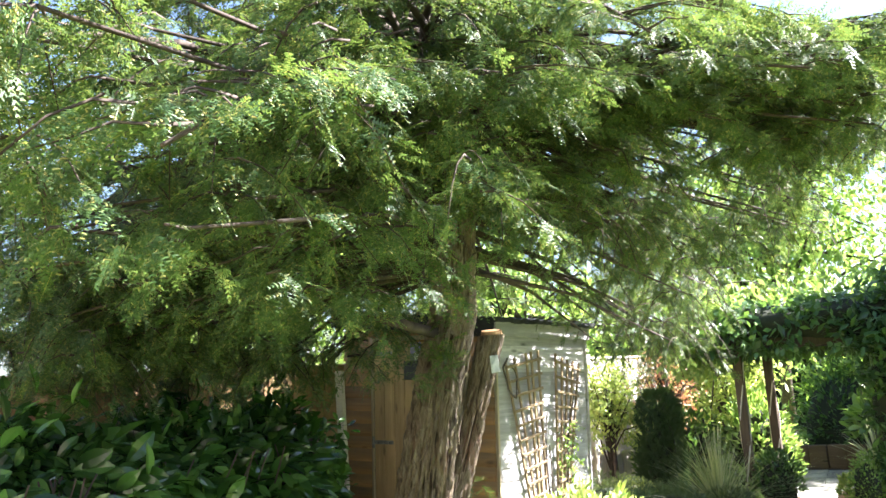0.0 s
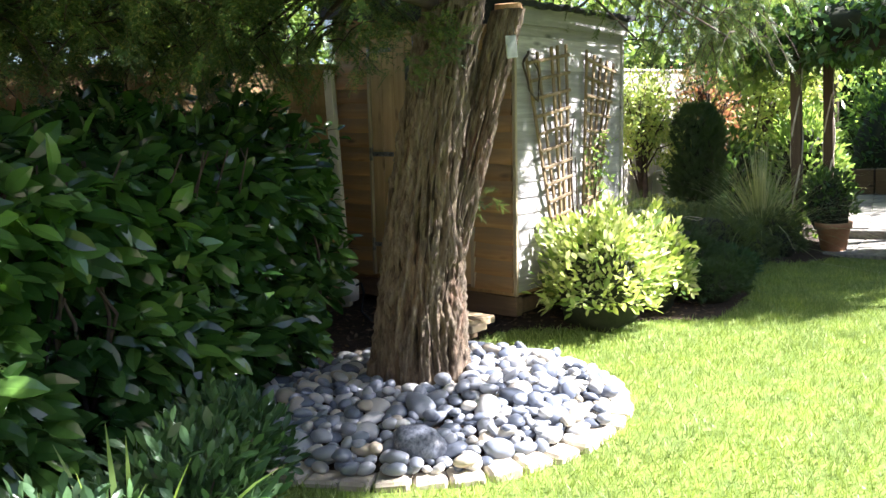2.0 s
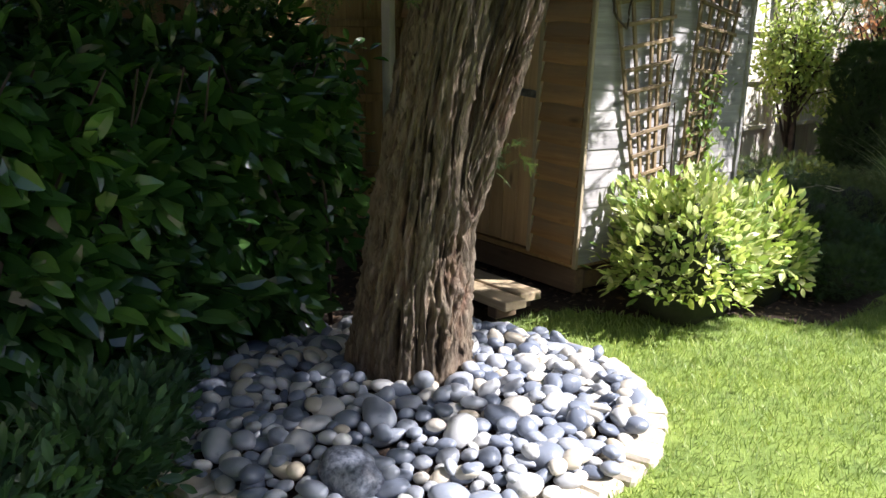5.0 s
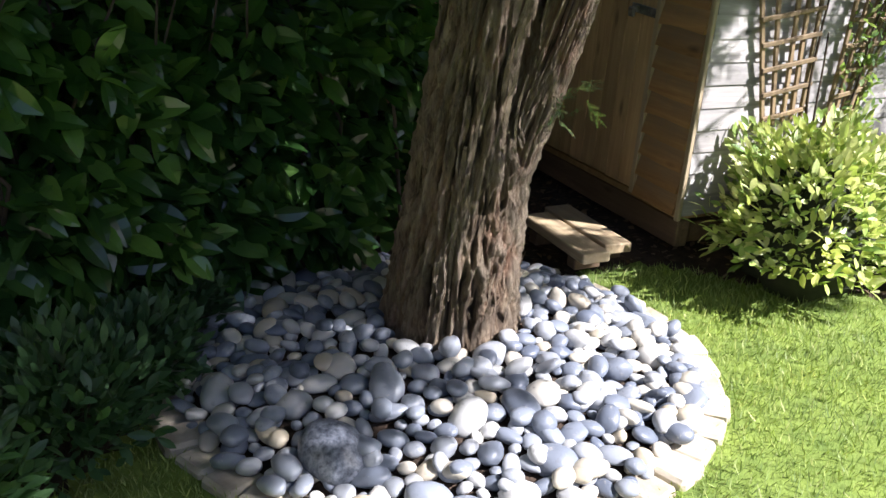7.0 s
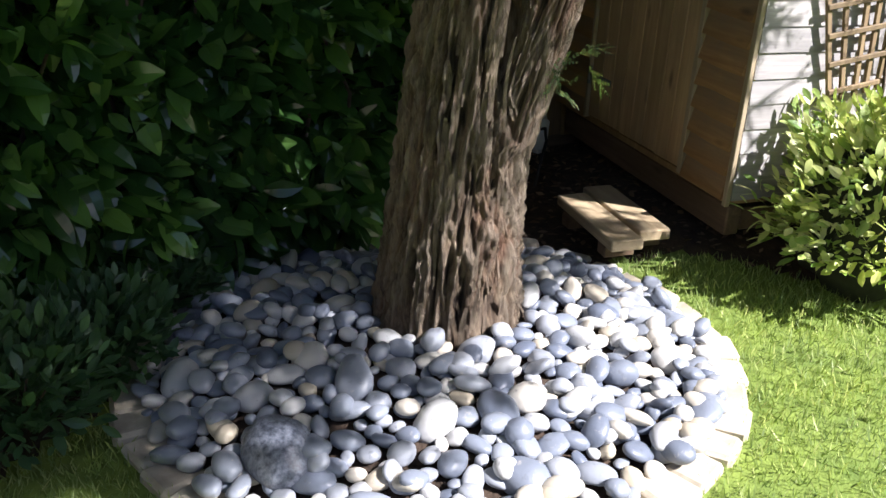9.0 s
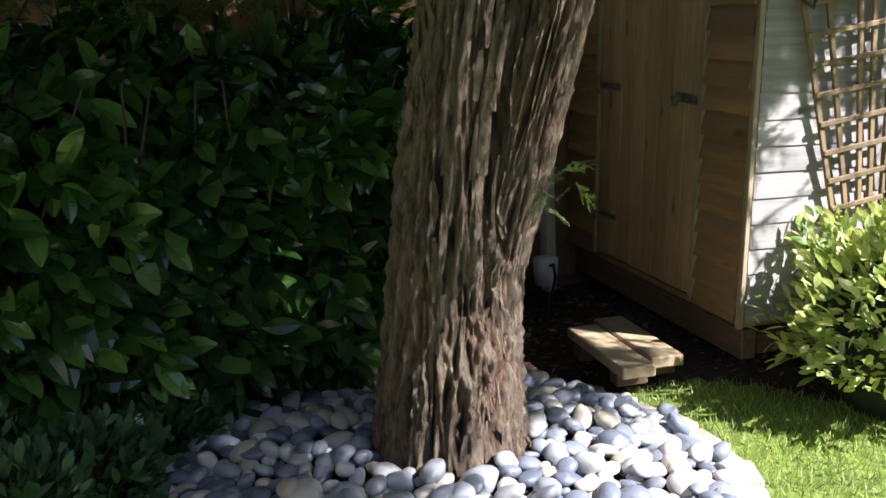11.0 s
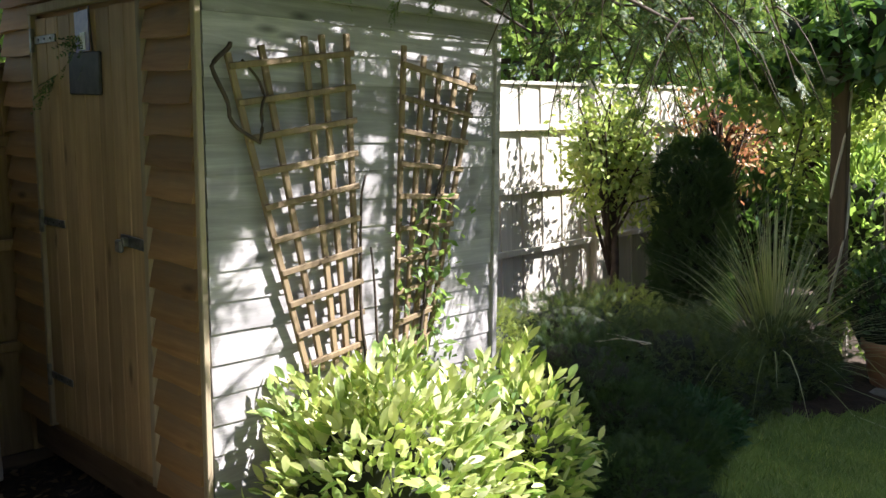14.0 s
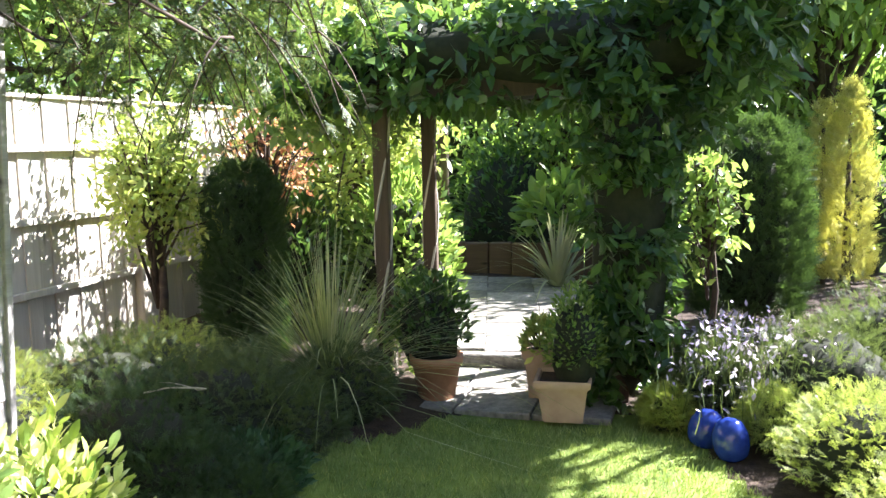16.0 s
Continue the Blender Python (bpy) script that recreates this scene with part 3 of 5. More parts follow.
block("soffit_board", (SW - 0.02, 0.07, 0.02), (-SW / 2, -0.045, roof_z(-SW / 2) - 0.03), M_LAP, shed, (0, ang, 0))
# door of upright boards in a frame
door = part("door", block_mesh((DR - DL - 0.01, 0.02, DT - DB - 0.02), M_DOOR), shed, pose((DL + DR) / 2, 0.016, (DB + DT) / 2), "plain boarded timber door, shut")
nb = 8
bw = (DR - DL) / nb
for i in range(nb):
    block("door_board", (bw - 0.004, 0.016, DT - DB - 0.01 - 0.004 * (i % 3)), (DL + bw * (i + 0.5), -0.004, (DB + DT) / 2), M_DOOR, door, bevel=0.003)
block("door_jamb", (0.03, 0.03, DT - DB + 0.06), (DR + 0.018, -0.012, (DB + DT) / 2 + 0.02), M_TRIM, shed)
block("door_jamb", (0.022, 0.03, DT - DB + 0.06), (DL - 0.013, -0.012, (DB + DT) / 2 + 0.02), M_TRIM, shed)
block("door_head", (DR - DL + 0.06, 0.03, 0.035), ((DL + DR) / 2, -0.014, DT + 0.028), M_TRIM, shed)


def strap_hinge(z):
    h = part("hinge", block_mesh((0.2, 0.006, 0.03), M_IRON, 0.002), door, pose(DL + 0.1, -0.0155, z), "galvanised tee hinge")
    block("knuckle", (0.02, 0.014, 0.09), (DL - 0.004, -0.024, z), M_IRON, h)
    for k in range(3):
        block("screw", (0.009, 0.004, 0.009), (DL + 0.05 + 0.055 * k, -0.02, z), M_SLATE, h, bevel=0.002)


for z in (0.5, 1.13, 1.83):
    strap_hinge(z)
hasp = part("hasp", block_mesh((0.19, 0.006, 0.04), M_IRON, 0.002), door, pose(DR - 0.085, -0.0155, 1.115, 0, 2, 0), "galvanised hasp with padlock")
block("staple", (0.02, 0.022, 0.03), (DR - 0.13, -0.028, 1.115), M_IRON, hasp)
block("padlock", (0.04, 0.018, 0.045), (DR - 0.15, -0.038, 1.10), M_IRON, hasp, bevel=0.006)

sign = thing("slate_sign", (-0.74, -0.014, 1.62), "dark slate plaque hung on the shed door", "sign")
block("plaque", (0.25, 0.012, 0.15), (-0.74, -0.019, 1.69), M_SLATE, sign, (0, 1.5, 0), 0.004)
block("cord", (0.004, 0.003, 0.16), (-0.79, -0.015, 1.84), M_IRON, sign, (0, 8, 0), 0.0)
block("cord", (0.004, 0.003, 0.16), (-0.69, -0.015, 1.84), M_IRON, sign, (0, -8, 0), 0.0)
card = thing("picture_card", (-0.735, -0.02, 1.77), "small violet picture card tucked above the plaque", "card")
block("card_sheet", (0.11, 0.003, 0.14), (-0.735, -0.026, 1.835), M_CARD, card, (0, -2, 0), 0.0)
block("pale_panel", (0.04, 0.002, 0.06), (-0.725, -0.029, 1.80), M_WHITE, card, (0, -2, 0), 0.0)

# ---- trellises ----


def fan_trellis(name, laths, rails, label, tilt=0.0):
    """laths: (y, z) at foot and head; rails: z heights with the y span."""
    t = thing(name, (0.03, laths[0][0], laths[0][1]), label, "trellis", "fan trellises on the shed wall")
    for (y0, z0, y1, z1) in laths:
        L = math.hypot(y1 - y0, z1 - z0)
        a = math.degrees(math.atan2(y1 - y0, z1 - z0))
        block("upright_lath", (0.014, 0.023, L), (0.036, (y0 + y1) / 2, (z0 + z1) / 2), M_LATT, t, (-a, 0, 0), 0.003)
    for (y0, z0, y1, z1) in rails:
        L = math.hypot(y1 - y0, z1 - z0)
        a = math.degrees(math.atan2(z1 - z0, y1 - y0))
        block("cross_lath", (0.012, L, 0.021), (0.050, (y0 + y1) / 2, (z0 + z1) / 2), M_LATT, t, (a, 0, 0), 0.003)
    return t


def lerp(a, b, u):
    return a + (b - a) * u


L1 = [(0.36, 0.68, 0.075, 1.73), (0.42, 0.68, 0.195, 1.76), (0.48, 0.69, 0.36, 1.80), (0.53, 0.70, 0.43, 1.81), (0.585, 0.71, 0.535, 1.82)]
R1 = []
for k in range(10):
    u = k / 9 * 0.93 + 0.03
    R1.append((lerp(0.36, 0.075, u) - 0.015, lerp(0.68, 1.73, u), lerp(0.585, 0.535, u) + 0.02, lerp(0.72, 1.80, u)))
fan_trellis("fan_trellis", L1, R1, "fan trellis of bleached brown laths leaning on grey boards")
L2 = [(0.755, 0.62, 0.80, 1.80), (0.80, 0.62, 0.90, 1.77), (0.845, 0.64, 0.985, 1.75), (0.89, 0.65, 1.075, 1.74), (0.925, 0.68, 1.17, 1.72)]
R2 = []
for k in range(10):
    u = k / 9 * 0.93 + 0.03
    R2.append((lerp(0.755, 0.80, u) - 0.015, lerp(0.64, 1.78, u), lerp(0.925, 1.17, u) + 0.015, lerp(0.70, 1.70, u)))
fan_trellis("fan_trellis", L2, R2, "fan trellis of dark weathered laths with bare climber stems")


def stems(name, paths, radius, mat, label, category):
    th = thing(name, paths[0][0], label, category)
    for p in paths:
        P = np.array(p, float)
        u = np.linspace(0, len(P) - 1, 6 * len(P))
        Q = np.stack([np.interp(u, range(len(P)), P[:, k]) for k in range(3)], -1)
        Q += 0.012 * np.sin(u[:, None] * np.array([3.1, 4.3, 2.2]) + P[0, 1] * 9) * np.array([0.3, 1, 1])
        V, F = tube(Q, np.linspace(radius, radius * 0.5, len(Q)), 6)
        part("stem", mesh_of("stem", V, F, mat, True), th)
    return th


stems("climber", [[(0.06, 0.62, 0.1), (0.06, 0.6, 0.7), (0.05, 0.57, 1.15), (0.06, 0.60, 1.35)],
                  [(0.10, 0.66, 0.1), (0.05, 0.70, 0.5), (0.05, 0.62, 1.1)],
                  [(0.06, 0.86, 0.1), (0.06, 0.84, 0.6), (0.06, 0.9, 1.1), (0.07, 1.0, 1.45)],
                  [(0.05, 0.07, 1.75), (0.06, 0.02, 1.68), (0.06, 0.06, 1.55), (0.06, 0.16, 1.45), (0.06, 0.2, 1.6), (0.05, 0.12, 1.72)]], 0.008, M_TWIG,
      "bare woody climber stems wound through the trellis", "climber")
n = 260
P = np.stack([0.07 + rng.normal(0, 0.02, n), rng.normal(0.92, 0.08, n), rng.uniform(0.5, 1.25, n)], -1)
cl = thing("climber_leaves", (0.06, 0.9, 0.6), "thin green climbing leaves on the dark trellis", "climber")
cloud("foliage", SMALL, P, rand_dirs(n), rng.uniform(0.03, 0.06, n), M_SHRUB, cl)

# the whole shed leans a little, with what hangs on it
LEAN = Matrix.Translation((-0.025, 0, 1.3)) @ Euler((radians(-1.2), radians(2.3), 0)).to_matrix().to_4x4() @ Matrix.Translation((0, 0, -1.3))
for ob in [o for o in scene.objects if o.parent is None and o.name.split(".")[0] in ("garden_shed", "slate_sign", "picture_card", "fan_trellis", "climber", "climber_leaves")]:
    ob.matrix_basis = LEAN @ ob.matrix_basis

# ---- step planks ----
for nm, y0, x1, z0 in (("step_plank", -0.48, 0.0, 0.165), ("step_plank", -0.33, -0.05, 0.17)):
    th = thing(nm, (-0.45, y0, 0.1), "weathered pale step plank on the soil before the door", "plank", "planks before the shed")
    block("board", (0.56, 0.135, 0.045), (x1 - 0.28, y0, z0), M_PLANK, th, (0, 0, -4), 0.005)
    for xx in (-0.12, -0.44):
        block("batten", (0.07, 0.13, 0.06), (x1 + xx, y0, z0 - 0.052), M_SLEEPER, th, (0, 0, -4), 0.005)

# ---- fence ----
def fence_run(x0, y0, x1, y1, label, fmat):
    """A run of feather-edge fence with posts, rails and capping."""
    L, a = math.hypot(x1 - x0, y1 - y0), math.atan2(y1 - y0, x1 - x0)
    f = thing("garden_fence", ((x0 + x1) / 2, (y0 + y1) / 2, 0.0), label, "fence")
    deg, nx_, ny_ = math.degrees(a), -math.sin(a), math.cos(a)

    def put(name, size, d, off, z, mat, turn=0.0, bevel=0.003):
        block(name, size, (x0 + math.cos(a) * d + nx_ * off, y0 + math.sin(a) * d + ny_ * off, z), mat, f, (0, 0, deg + turn), bevel)

    for k in range(int(L / 0.118)):
        put("fence_board", (0.125, 0.014, 1.7), 0.06 + k * 0.118, -0.006 * (k % 2), 0.95 + 0.004 * (k % 3), fmat, 3)
    for p in range(int(L / 1.85) + 1):
        put("post", (0.09, 0.08, 1.86), min(p * 1.85, L), 0.03, 0.93, fmat, 0, 0.006)
        ln = min(1.85, L - p * 1.85)
        if ln > 0.2:
            for z in (0.62, 1.06, 1.5):
                put("rail", (ln - 0.1, 0.035, 0.045), p * 1.85 + ln / 2, 0.028, z, fmat, 0, 0.004)
            put("capping", (ln, 0.05, 0.025), p * 1.85 + ln / 2, 0.0, 1.815, fmat)
            put("gravel_board", (ln, 0.03, 0.14), p * 1.85 + ln / 2, 0.004, 0.07, M_SLEEPER)
    return f


fence_run(-1.575, 0.35, -2.3, -7.4, "brown feather-edge timber fence behind the laurel hedge", M_FENCE)
fence_run(-1.66, 6.2, -1.66, 1.2, "pale timber fence beyond the shed, strong sun put into its colour", M_FENCE_SUN)
# pale downpipe with its gully box
pipe = thing("timber_upright", (-1.33, -0.27, 0.1), "pale weathered upright post standing by the shed", "post")
block("shaft", (0.06, 0.06, 1.62), (-1.33, -0.27, 0.95), M_PIPE, pipe, (0, 0, 20), 0.006)
gully = thing("gully_box", (-1.23, -0.33, 0.1), "small white plastic box at the foot of the post", "box")
bm = bmesh.new()
bmesh.ops.create_cone(bm, cap_ends=True, segments=20, radius1=0.055, radius2=0.065, depth=0.14)
bmesh.ops.bevel(bm, geom=list(bm.edges), offset=0.006, segments=2, affect="EDGES", clamp_overlap=True)
part("tub", bm_mesh("tub", bm, M_WHITE, True), gully, pose(-1.23, -0.33, 0.27))
V, F = tube([(-1.17, -0.33, 0.31), (-1.11, -0.34, 0.33), (-1.09, -0.34, 0.27), (-1.11, -0.36, 0.14), (-0.9, -0.48, 0.12)], 0.008, 8)
part("hose", mesh_of("hose", V, F, M_FELT, True), gully)

# ---- yew ----
yew = thing("yew_tree", (0.25, -1.3, 0.0), "old yew with flaking ridged bark and drooping dark foliage", "tree")


def trunk_axis(z):
    s = (min(max(0.0, z), 2.0) / 1.85) ** 1.75 + 0.3 * max(0.0, z - 2.0)
    return Vector((0.245 + 0.25 * s, -1.32 + 0.12 * s, z))


def bark_column(axis, radius, z0, z1, na, nz, seed, groove=None, rough=1.0):
    off = Vector((seed * 7.1, seed * 2.3, seed))
    V, ridge = [], []
    for i in range(nz):
        z = lerp(z0, z1, i / (nz - 1))
        c = axis(z)
        for j in range(na):
            a = 2 * math.pi * j / na
            ca, sa = math.cos(a), math.sin(a)
            w = noise.noise(Vector((ca * 1.2, sa * 1.2, z * 0.7)) + off)
            aa = a + 0.16 * w
            p = Vector((math.cos(aa) * 2.1, math.sin(aa) * 2.1, z * 0.55)) + off
            lobes = noise.noise(p) * 0.018
            q = Vector((math.cos(aa) * 5.5, math.sin(aa) * 5.5, z * 3.0)) + off
            r1 = 1 - abs(noise.noise(q)) * 2.2
            q2 = Vector((math.cos(aa) * 13, math.sin(aa) * 13, z * 9.0)) + off
            r2 = 1 - abs(noise.noise(q2)) * 2.0
            q3 = Vector((math.cos(aa) * 20, math.sin(aa) * 20, z * 24)) + off
            r3 = noise.noise(q3)
            q4 = Vector((math.cos(aa) * 34, math.sin(aa) * 34, z * 30)) + off
            r4 = 1 - abs(noise.noise(q4)) * 2.0
            rr = radius(z, a) + lobes * rough + rough * (0.027 * r1 + 0.02 * r2 + 0.010 * r3 + 0.008 * r4)
            if groove:
                rr -= groove(z, a)
            V.append((c.x + rr * ca, c.y + rr * sa, z))
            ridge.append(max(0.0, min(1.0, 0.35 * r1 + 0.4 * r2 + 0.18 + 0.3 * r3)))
    F = [(i * na + j, i * na + (j + 1) % na, (i + 1) * na + (j + 1) % na, (i + 1) * na + j) for i in range(nz - 1) for j in range(na)]
    F.append(tuple(range((nz - 1) * na, nz * na)))
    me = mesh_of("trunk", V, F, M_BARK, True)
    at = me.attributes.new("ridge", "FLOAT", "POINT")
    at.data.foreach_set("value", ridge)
    return me


def main_radius(z, a):
    flare = 0.11 * math.exp(-max(0, z) / 0.2) * (0.75 + 0.35 * math.cos(3 * a + 0.6))
    return 0.182 + flare - 0.04 * min(z, 2.2)


FORK = math.radians(14)


def fork_groove(z, a):
    d = (a - FORK + math.pi) % (2 * math.pi) - math.pi
    return 0.13 * max(0, min(1, (z - 0.75) / 0.4)) * math.exp(-(d / 0.36) ** 2)


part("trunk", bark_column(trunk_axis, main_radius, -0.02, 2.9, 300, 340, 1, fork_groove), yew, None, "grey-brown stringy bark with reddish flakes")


def stub_axis(z):
    u = z - 0.6
    return Vector((0.345 + 0.236 * u, -1.215 + 0.196 * u, z))


part("side_stem", bark_column(stub_axis, lambda z, a: 0.062 - 0.008 * max(0, z - 1.0), 0.5, 1.86, 150, 190, 5, None, 0.6), yew, None, "short side stem sawn off at the top")
bm = bmesh.new()
bmesh.ops.create_cone(bm, cap_ends=True, segments=18, radius1=0.068, radius2=0.062, depth=0.03)
c = stub_axis(1.87)
part("sawn_end", bm_mesh("sawn_end", bm, M_CUT), yew, pose(c.x, c.y, 1.875, 8, 6, 0))
# loose bark flakes
V, F, ridge = [], [], []
r = random.Random(11)
for k in range(260):
    z = r.uniform(0.15, 2.3)
    a = r.uniform(-1.9, 1.4)
    c = trunk_axis(z)
    L, w = r.uniform(0.08, 0.26), r.uniform(0.005, 0.014)
    rad = main_radius(z, a) + r.uniform(0.02, 0.036)
    b0 = len(V)
    for i in range(4):
        u = i / 3
        zz = z + L * (u - 0.5)
        cc = trunk_axis(zz)
        lift = 0.018 * (2 * u - 1) ** 2 * r.uniform(0.3, 1.6)
        for sgn in (-1, 1):
            aa = a + sgn * w / rad * (1 - 0.6 * abs(2 * u - 1)) + 0.02 * math.sin(k + i)
            V.append((cc.x + (rad + lift) * math.cos(aa), cc.y + (rad + lift) * math.sin(aa), zz))
            ridge.append(0.7)
    for i in range(3):
        F.append((b0 + 2 * i, b0 + 2 * i + 1, b0 + 2 * i + 3, b0 + 2 * i + 2))
me = mesh_of("loose_bark", V, F, M_BARK, True)
me.attributes.new("ridge", "FLOAT", "POINT").data.foreach_set("value", ridge)
tagged(part("loose_bark", me, yew), kind="stuff")

# limbs and foliage
r = random.Random(5)


def reach(az):
    """How far the crown spreads towards az (degrees)."""
    return float(np.interp(az % 360, [0, 25, 45, 65, 95, 140, 180, 230, 270, 300, 330, 360], [1.9, 2.1, 2.0, 1.8, 2.5, 2.8, 2.8, 3.2, 3.6, 3.7, 2.6, 1.9]))


def over_walk(p):
    """Boughs are cut back over the strip of lawn where one walks."""
    wx = float(np.interp(p[1], [-5.6, -4.0, -2.4, -1.0, 0.5], [3.7, 3.05, 2.75, 2.25, 2.2]))
    if 0.42 < p[0] < 2.4 and -1.2 < p[1] < 0.3 and p[2] < 2.5:
        return True
    return p[2] < 2.75 and abs(p[0] - wx) < (0.75 if p[1] < -3.2 else 0.95) and -5.9 < p[1] < 0.4


wood_tubes, SP, SDIR, SSZ = [], [], [], []


def limb(az, z0, length, rise, droop, r0=0.035, dens=1.0, wander=0.35):
    """A bough that rises, then droops, with twigs that bear sprays."""
    a = radians(az)
    c = trunk_axis(min(z0, 2.0))
    o = np.array([c.x, c.y, z0])
    pts = []
    bend = r.uniform(-wander, wander)
    for i in range(9):
        u = i / 8
        aa = a + bend * u
        pts.append(o + np.array([math.cos(aa) * length * u, math.sin(aa) * length * u, rise * math.sin(u * 1.9) - droop * u * u + r.uniform(-0.03, 0.03)]))
    pts = np.array(pts)
    clear = [i for i in range(9) if not over_walk(pts[i])]
    if len(clear) < 9:
        first = min(i for i in range(9) if over_walk(pts[i]))
        if first < 3:
            return
        pts = np.array([[np.interp(v, range(9), pts[:, q]) for q in range(3)] for v in np.linspace(0, first - 1, 9)])
    wood_tubes.append((pts, np.linspace(r0, 0.006, 9), 6))
    for k in range(int(length * 9 * dens)):
        u = r.uniform(0.22, 1.0)
        p = np.array([np.interp(u * 8, range(9), pts[:, q]) for q in range(3)])
        if over_walk(p):
            continue
        side = a + bend * u + r.choice((-1, 1)) * r.uniform(0.4, 1.3)
        tl = r.uniform(0.25, 0.75) * (1.15 - 0.5 * u)
        tw = []
        for i in range(5):
            v = i / 4
            tw.append(p + np.array([math.cos(side) * tl * v, math.sin(side) * tl * v, 0.05 * v - 0.35 * tl * v * v + r.uniform(-0.01, 0.01)]))
        tw = np.array(tw)
        wood_tubes.append((tw, np.linspace(0.007, 0.002, 5), 3))
        for q in range(int(6 + tl * 14)):
            v = r.uniform(0.1, 1.0)
            s = np.array([np.interp(v * 4, range(5), tw[:, j]) for j in range(3)])
            sa = side + r.uniform(-1.2, 1.2)
            SP.append(s)
            SDIR.append((math.cos(sa), math.sin(sa), r.uniform(-1.3, 0.1)))
            SSZ.append(r.uniform(0.10, 0.20))


for k in range(70):
    az = k * 137.5 + r.uniform(-15, 15)
    z0 = 1.8 + 2.2 * (k / 70) ** 1.1
    limb(az, z0, reach(az) * r.uniform(0.7, 1.0), r.uniform(0.3, 0.6), r.uniform(0.5, 1.0))
for k in range(26):
    az = k * 137.5 + 40
    limb(az, 3.4 + k * 0.1, reach(az) * r.uniform(0.5, 0.8) * (1 - k * 0.018), 0.5, 0.5, dens=0.9)
# low boughs: towards the start of the walk, over the shed, and by the hedge
for az, z0, ln, ri, dr in ((-52, 2.2, 3.0, 0.55, 0.85), (-60, 2.5, 3.4, 0.6, 0.9), (-44, 2.6, 3.2, 0.5, 0.7), (-70, 2.1, 2.7, 0.4, 0.75), (-85, 2.0, 2.5, 0.4, 0.7),
                           (75, 2.3, 2.1, 0.45, 0.65), (88, 2.4, 2.6, 0.4, 0.7), (100, 2.3, 2.5, 0.3, 0.6), (66, 2.6, 2.0, 0.4, 0.7), (82, 2.7, 2.6, 0.4, 0.9), (94, 2.9, 2.8, 0.4, 0.9),
                           (-120, 1.9, 1.9, 0.3, 0.65), (-150, 1.95, 2.0, 0.25, 0.6), (170, 1.9, 1.6, 0.2, 0.5), (-100, 2.0, 2.1, 0.3, 0.7), (8, 2.4, 1.6, 0.4, 0.3),
                           (-95, 2.4, 3.4, 0.5, 0.8), (-110, 2.6, 3.4, 0.5, 0.9), (-78, 2.8, 3.6, 0.5, 0.8), (40, 2.5, 1.4, 0.4, 0.35), (28, 2.5, 1.5, 0.4, 0.35), (-125, 2.3, 2.8, 0.4, 0.8), (-140, 2.2, 2.4, 0.3, 0.7), (-58, 2.9, 3.6, 0.5, 0.8), (-48, 2.4, 2.8, 0.5, 0.8)):
    limb(az, z0, ln, ri, dr, 0.03, 1.25)
for k in range(15):
    limb(0 + k * 2.5, 2.9 + 0.06 * (k % 6), 2.2 + 0.1 * (k % 5), 0.35, 0.35, 0.03, 1.2, 0.08)


def hanging(count, lo, hi, level, seed, droop=0.7, per=11, small=1.0):
    """Drooping twigs in clumps within a part of the crown."""
    made = 0
    while made < count:
        p = np.array([r.uniform(a, b) for a, b in zip(lo, hi)])
        if noise.noise(Vector(p) * 1.7 + Vector((seed, 0, 0))) < level or over_walk(p):
            continue
        made += 1
        a, L = r.uniform(0, 6.28), r.uniform(0.25, 0.6)
        d = np.array([math.cos(a), math.sin(a), 0])
        tw = np.array([p + d * L * v * 0.7 + np.array([0, 0, 0.08 * v - droop * L * v * v]) for v in (0, 0.25, 0.5, 0.75, 1)])
        wood_tubes.append((tw, np.linspace(0.006, 0.002, 5), 3))
        if made % 7 == 0:
            c = trunk_axis(min(2.3, p[2] + 0.5))
            o = np.array([c.x, c.y, p[2] + 0.45])
            wood_tubes.append((np.array([o, (o * 0.55 + p * 0.45) + [0, 0, 0.1], p]), [0.02, 0.012, 0.006], 5))
        for q in range(per):
            v = r.uniform(0.0, 1.0)
            SP.append(np.array([np.interp(v * 4, range(5), tw[:, j]) for j in range(3)]))
            sa = a + r.uniform(-1.4, 1.4)
            SDIR.append((math.cos(sa), math.sin(sa), r.uniform(-1.4, 0.0)))
            SSZ.append(r.uniform(0.10, 0.19) * small)


hanging(520, (-1.35, -3.3, 1.8), (0.0, -0.85, 2.5), -0.25, 1)          # over the hedge
hanging(220, (0.1, -4.5, 1.95), (2.0, -2.3, 2.9), -0.05, 2)            # towards the start of the walk
hanging(520, (-1.2, -3.2, 2.2), (1.9, 0.2, 3.7), -0.1, 3)              # body of the crown
hanging(75, (0.25, 0.35, 2.05), (1.25, 1.9, 2.9), 0.12, 4, 0.95, 20, 0.6)               # over the shed's side
hanging(140, (-0.3, 1.5, 1.8), (0.9, 2.7, 2.7), -0.05, 5, 1.0, 20, 0.65)
hanging(240, (0.9, -0.7, 2.45), (2.2, 1.2, 3.4), -0.1, 6, 0.9)
hanging(190, (1.9, -0.5, 2.78), (2.9, 0.8, 3.35), -0.1, 7, 0.5)     # far side of the crown, above the lawn
# boughs end where the crown is cut back
cut_tubes = []
for pts, rad, sides in wood_tubes:
    stop = [i for i, p in enumerate(pts) if (p[0] > 0.2 and p[1] < -2.1 and p[2] < 1.98) or (p[0] < 0.45 and -0.95 < p[1] < 0 and p[2] < 2.15)]
    stop = stop[0] if stop else len(pts)
    if stop > 1:
        cut_tubes.append((pts[:stop], rad[:stop], sides))
V, F = tubes(cut_tubes)
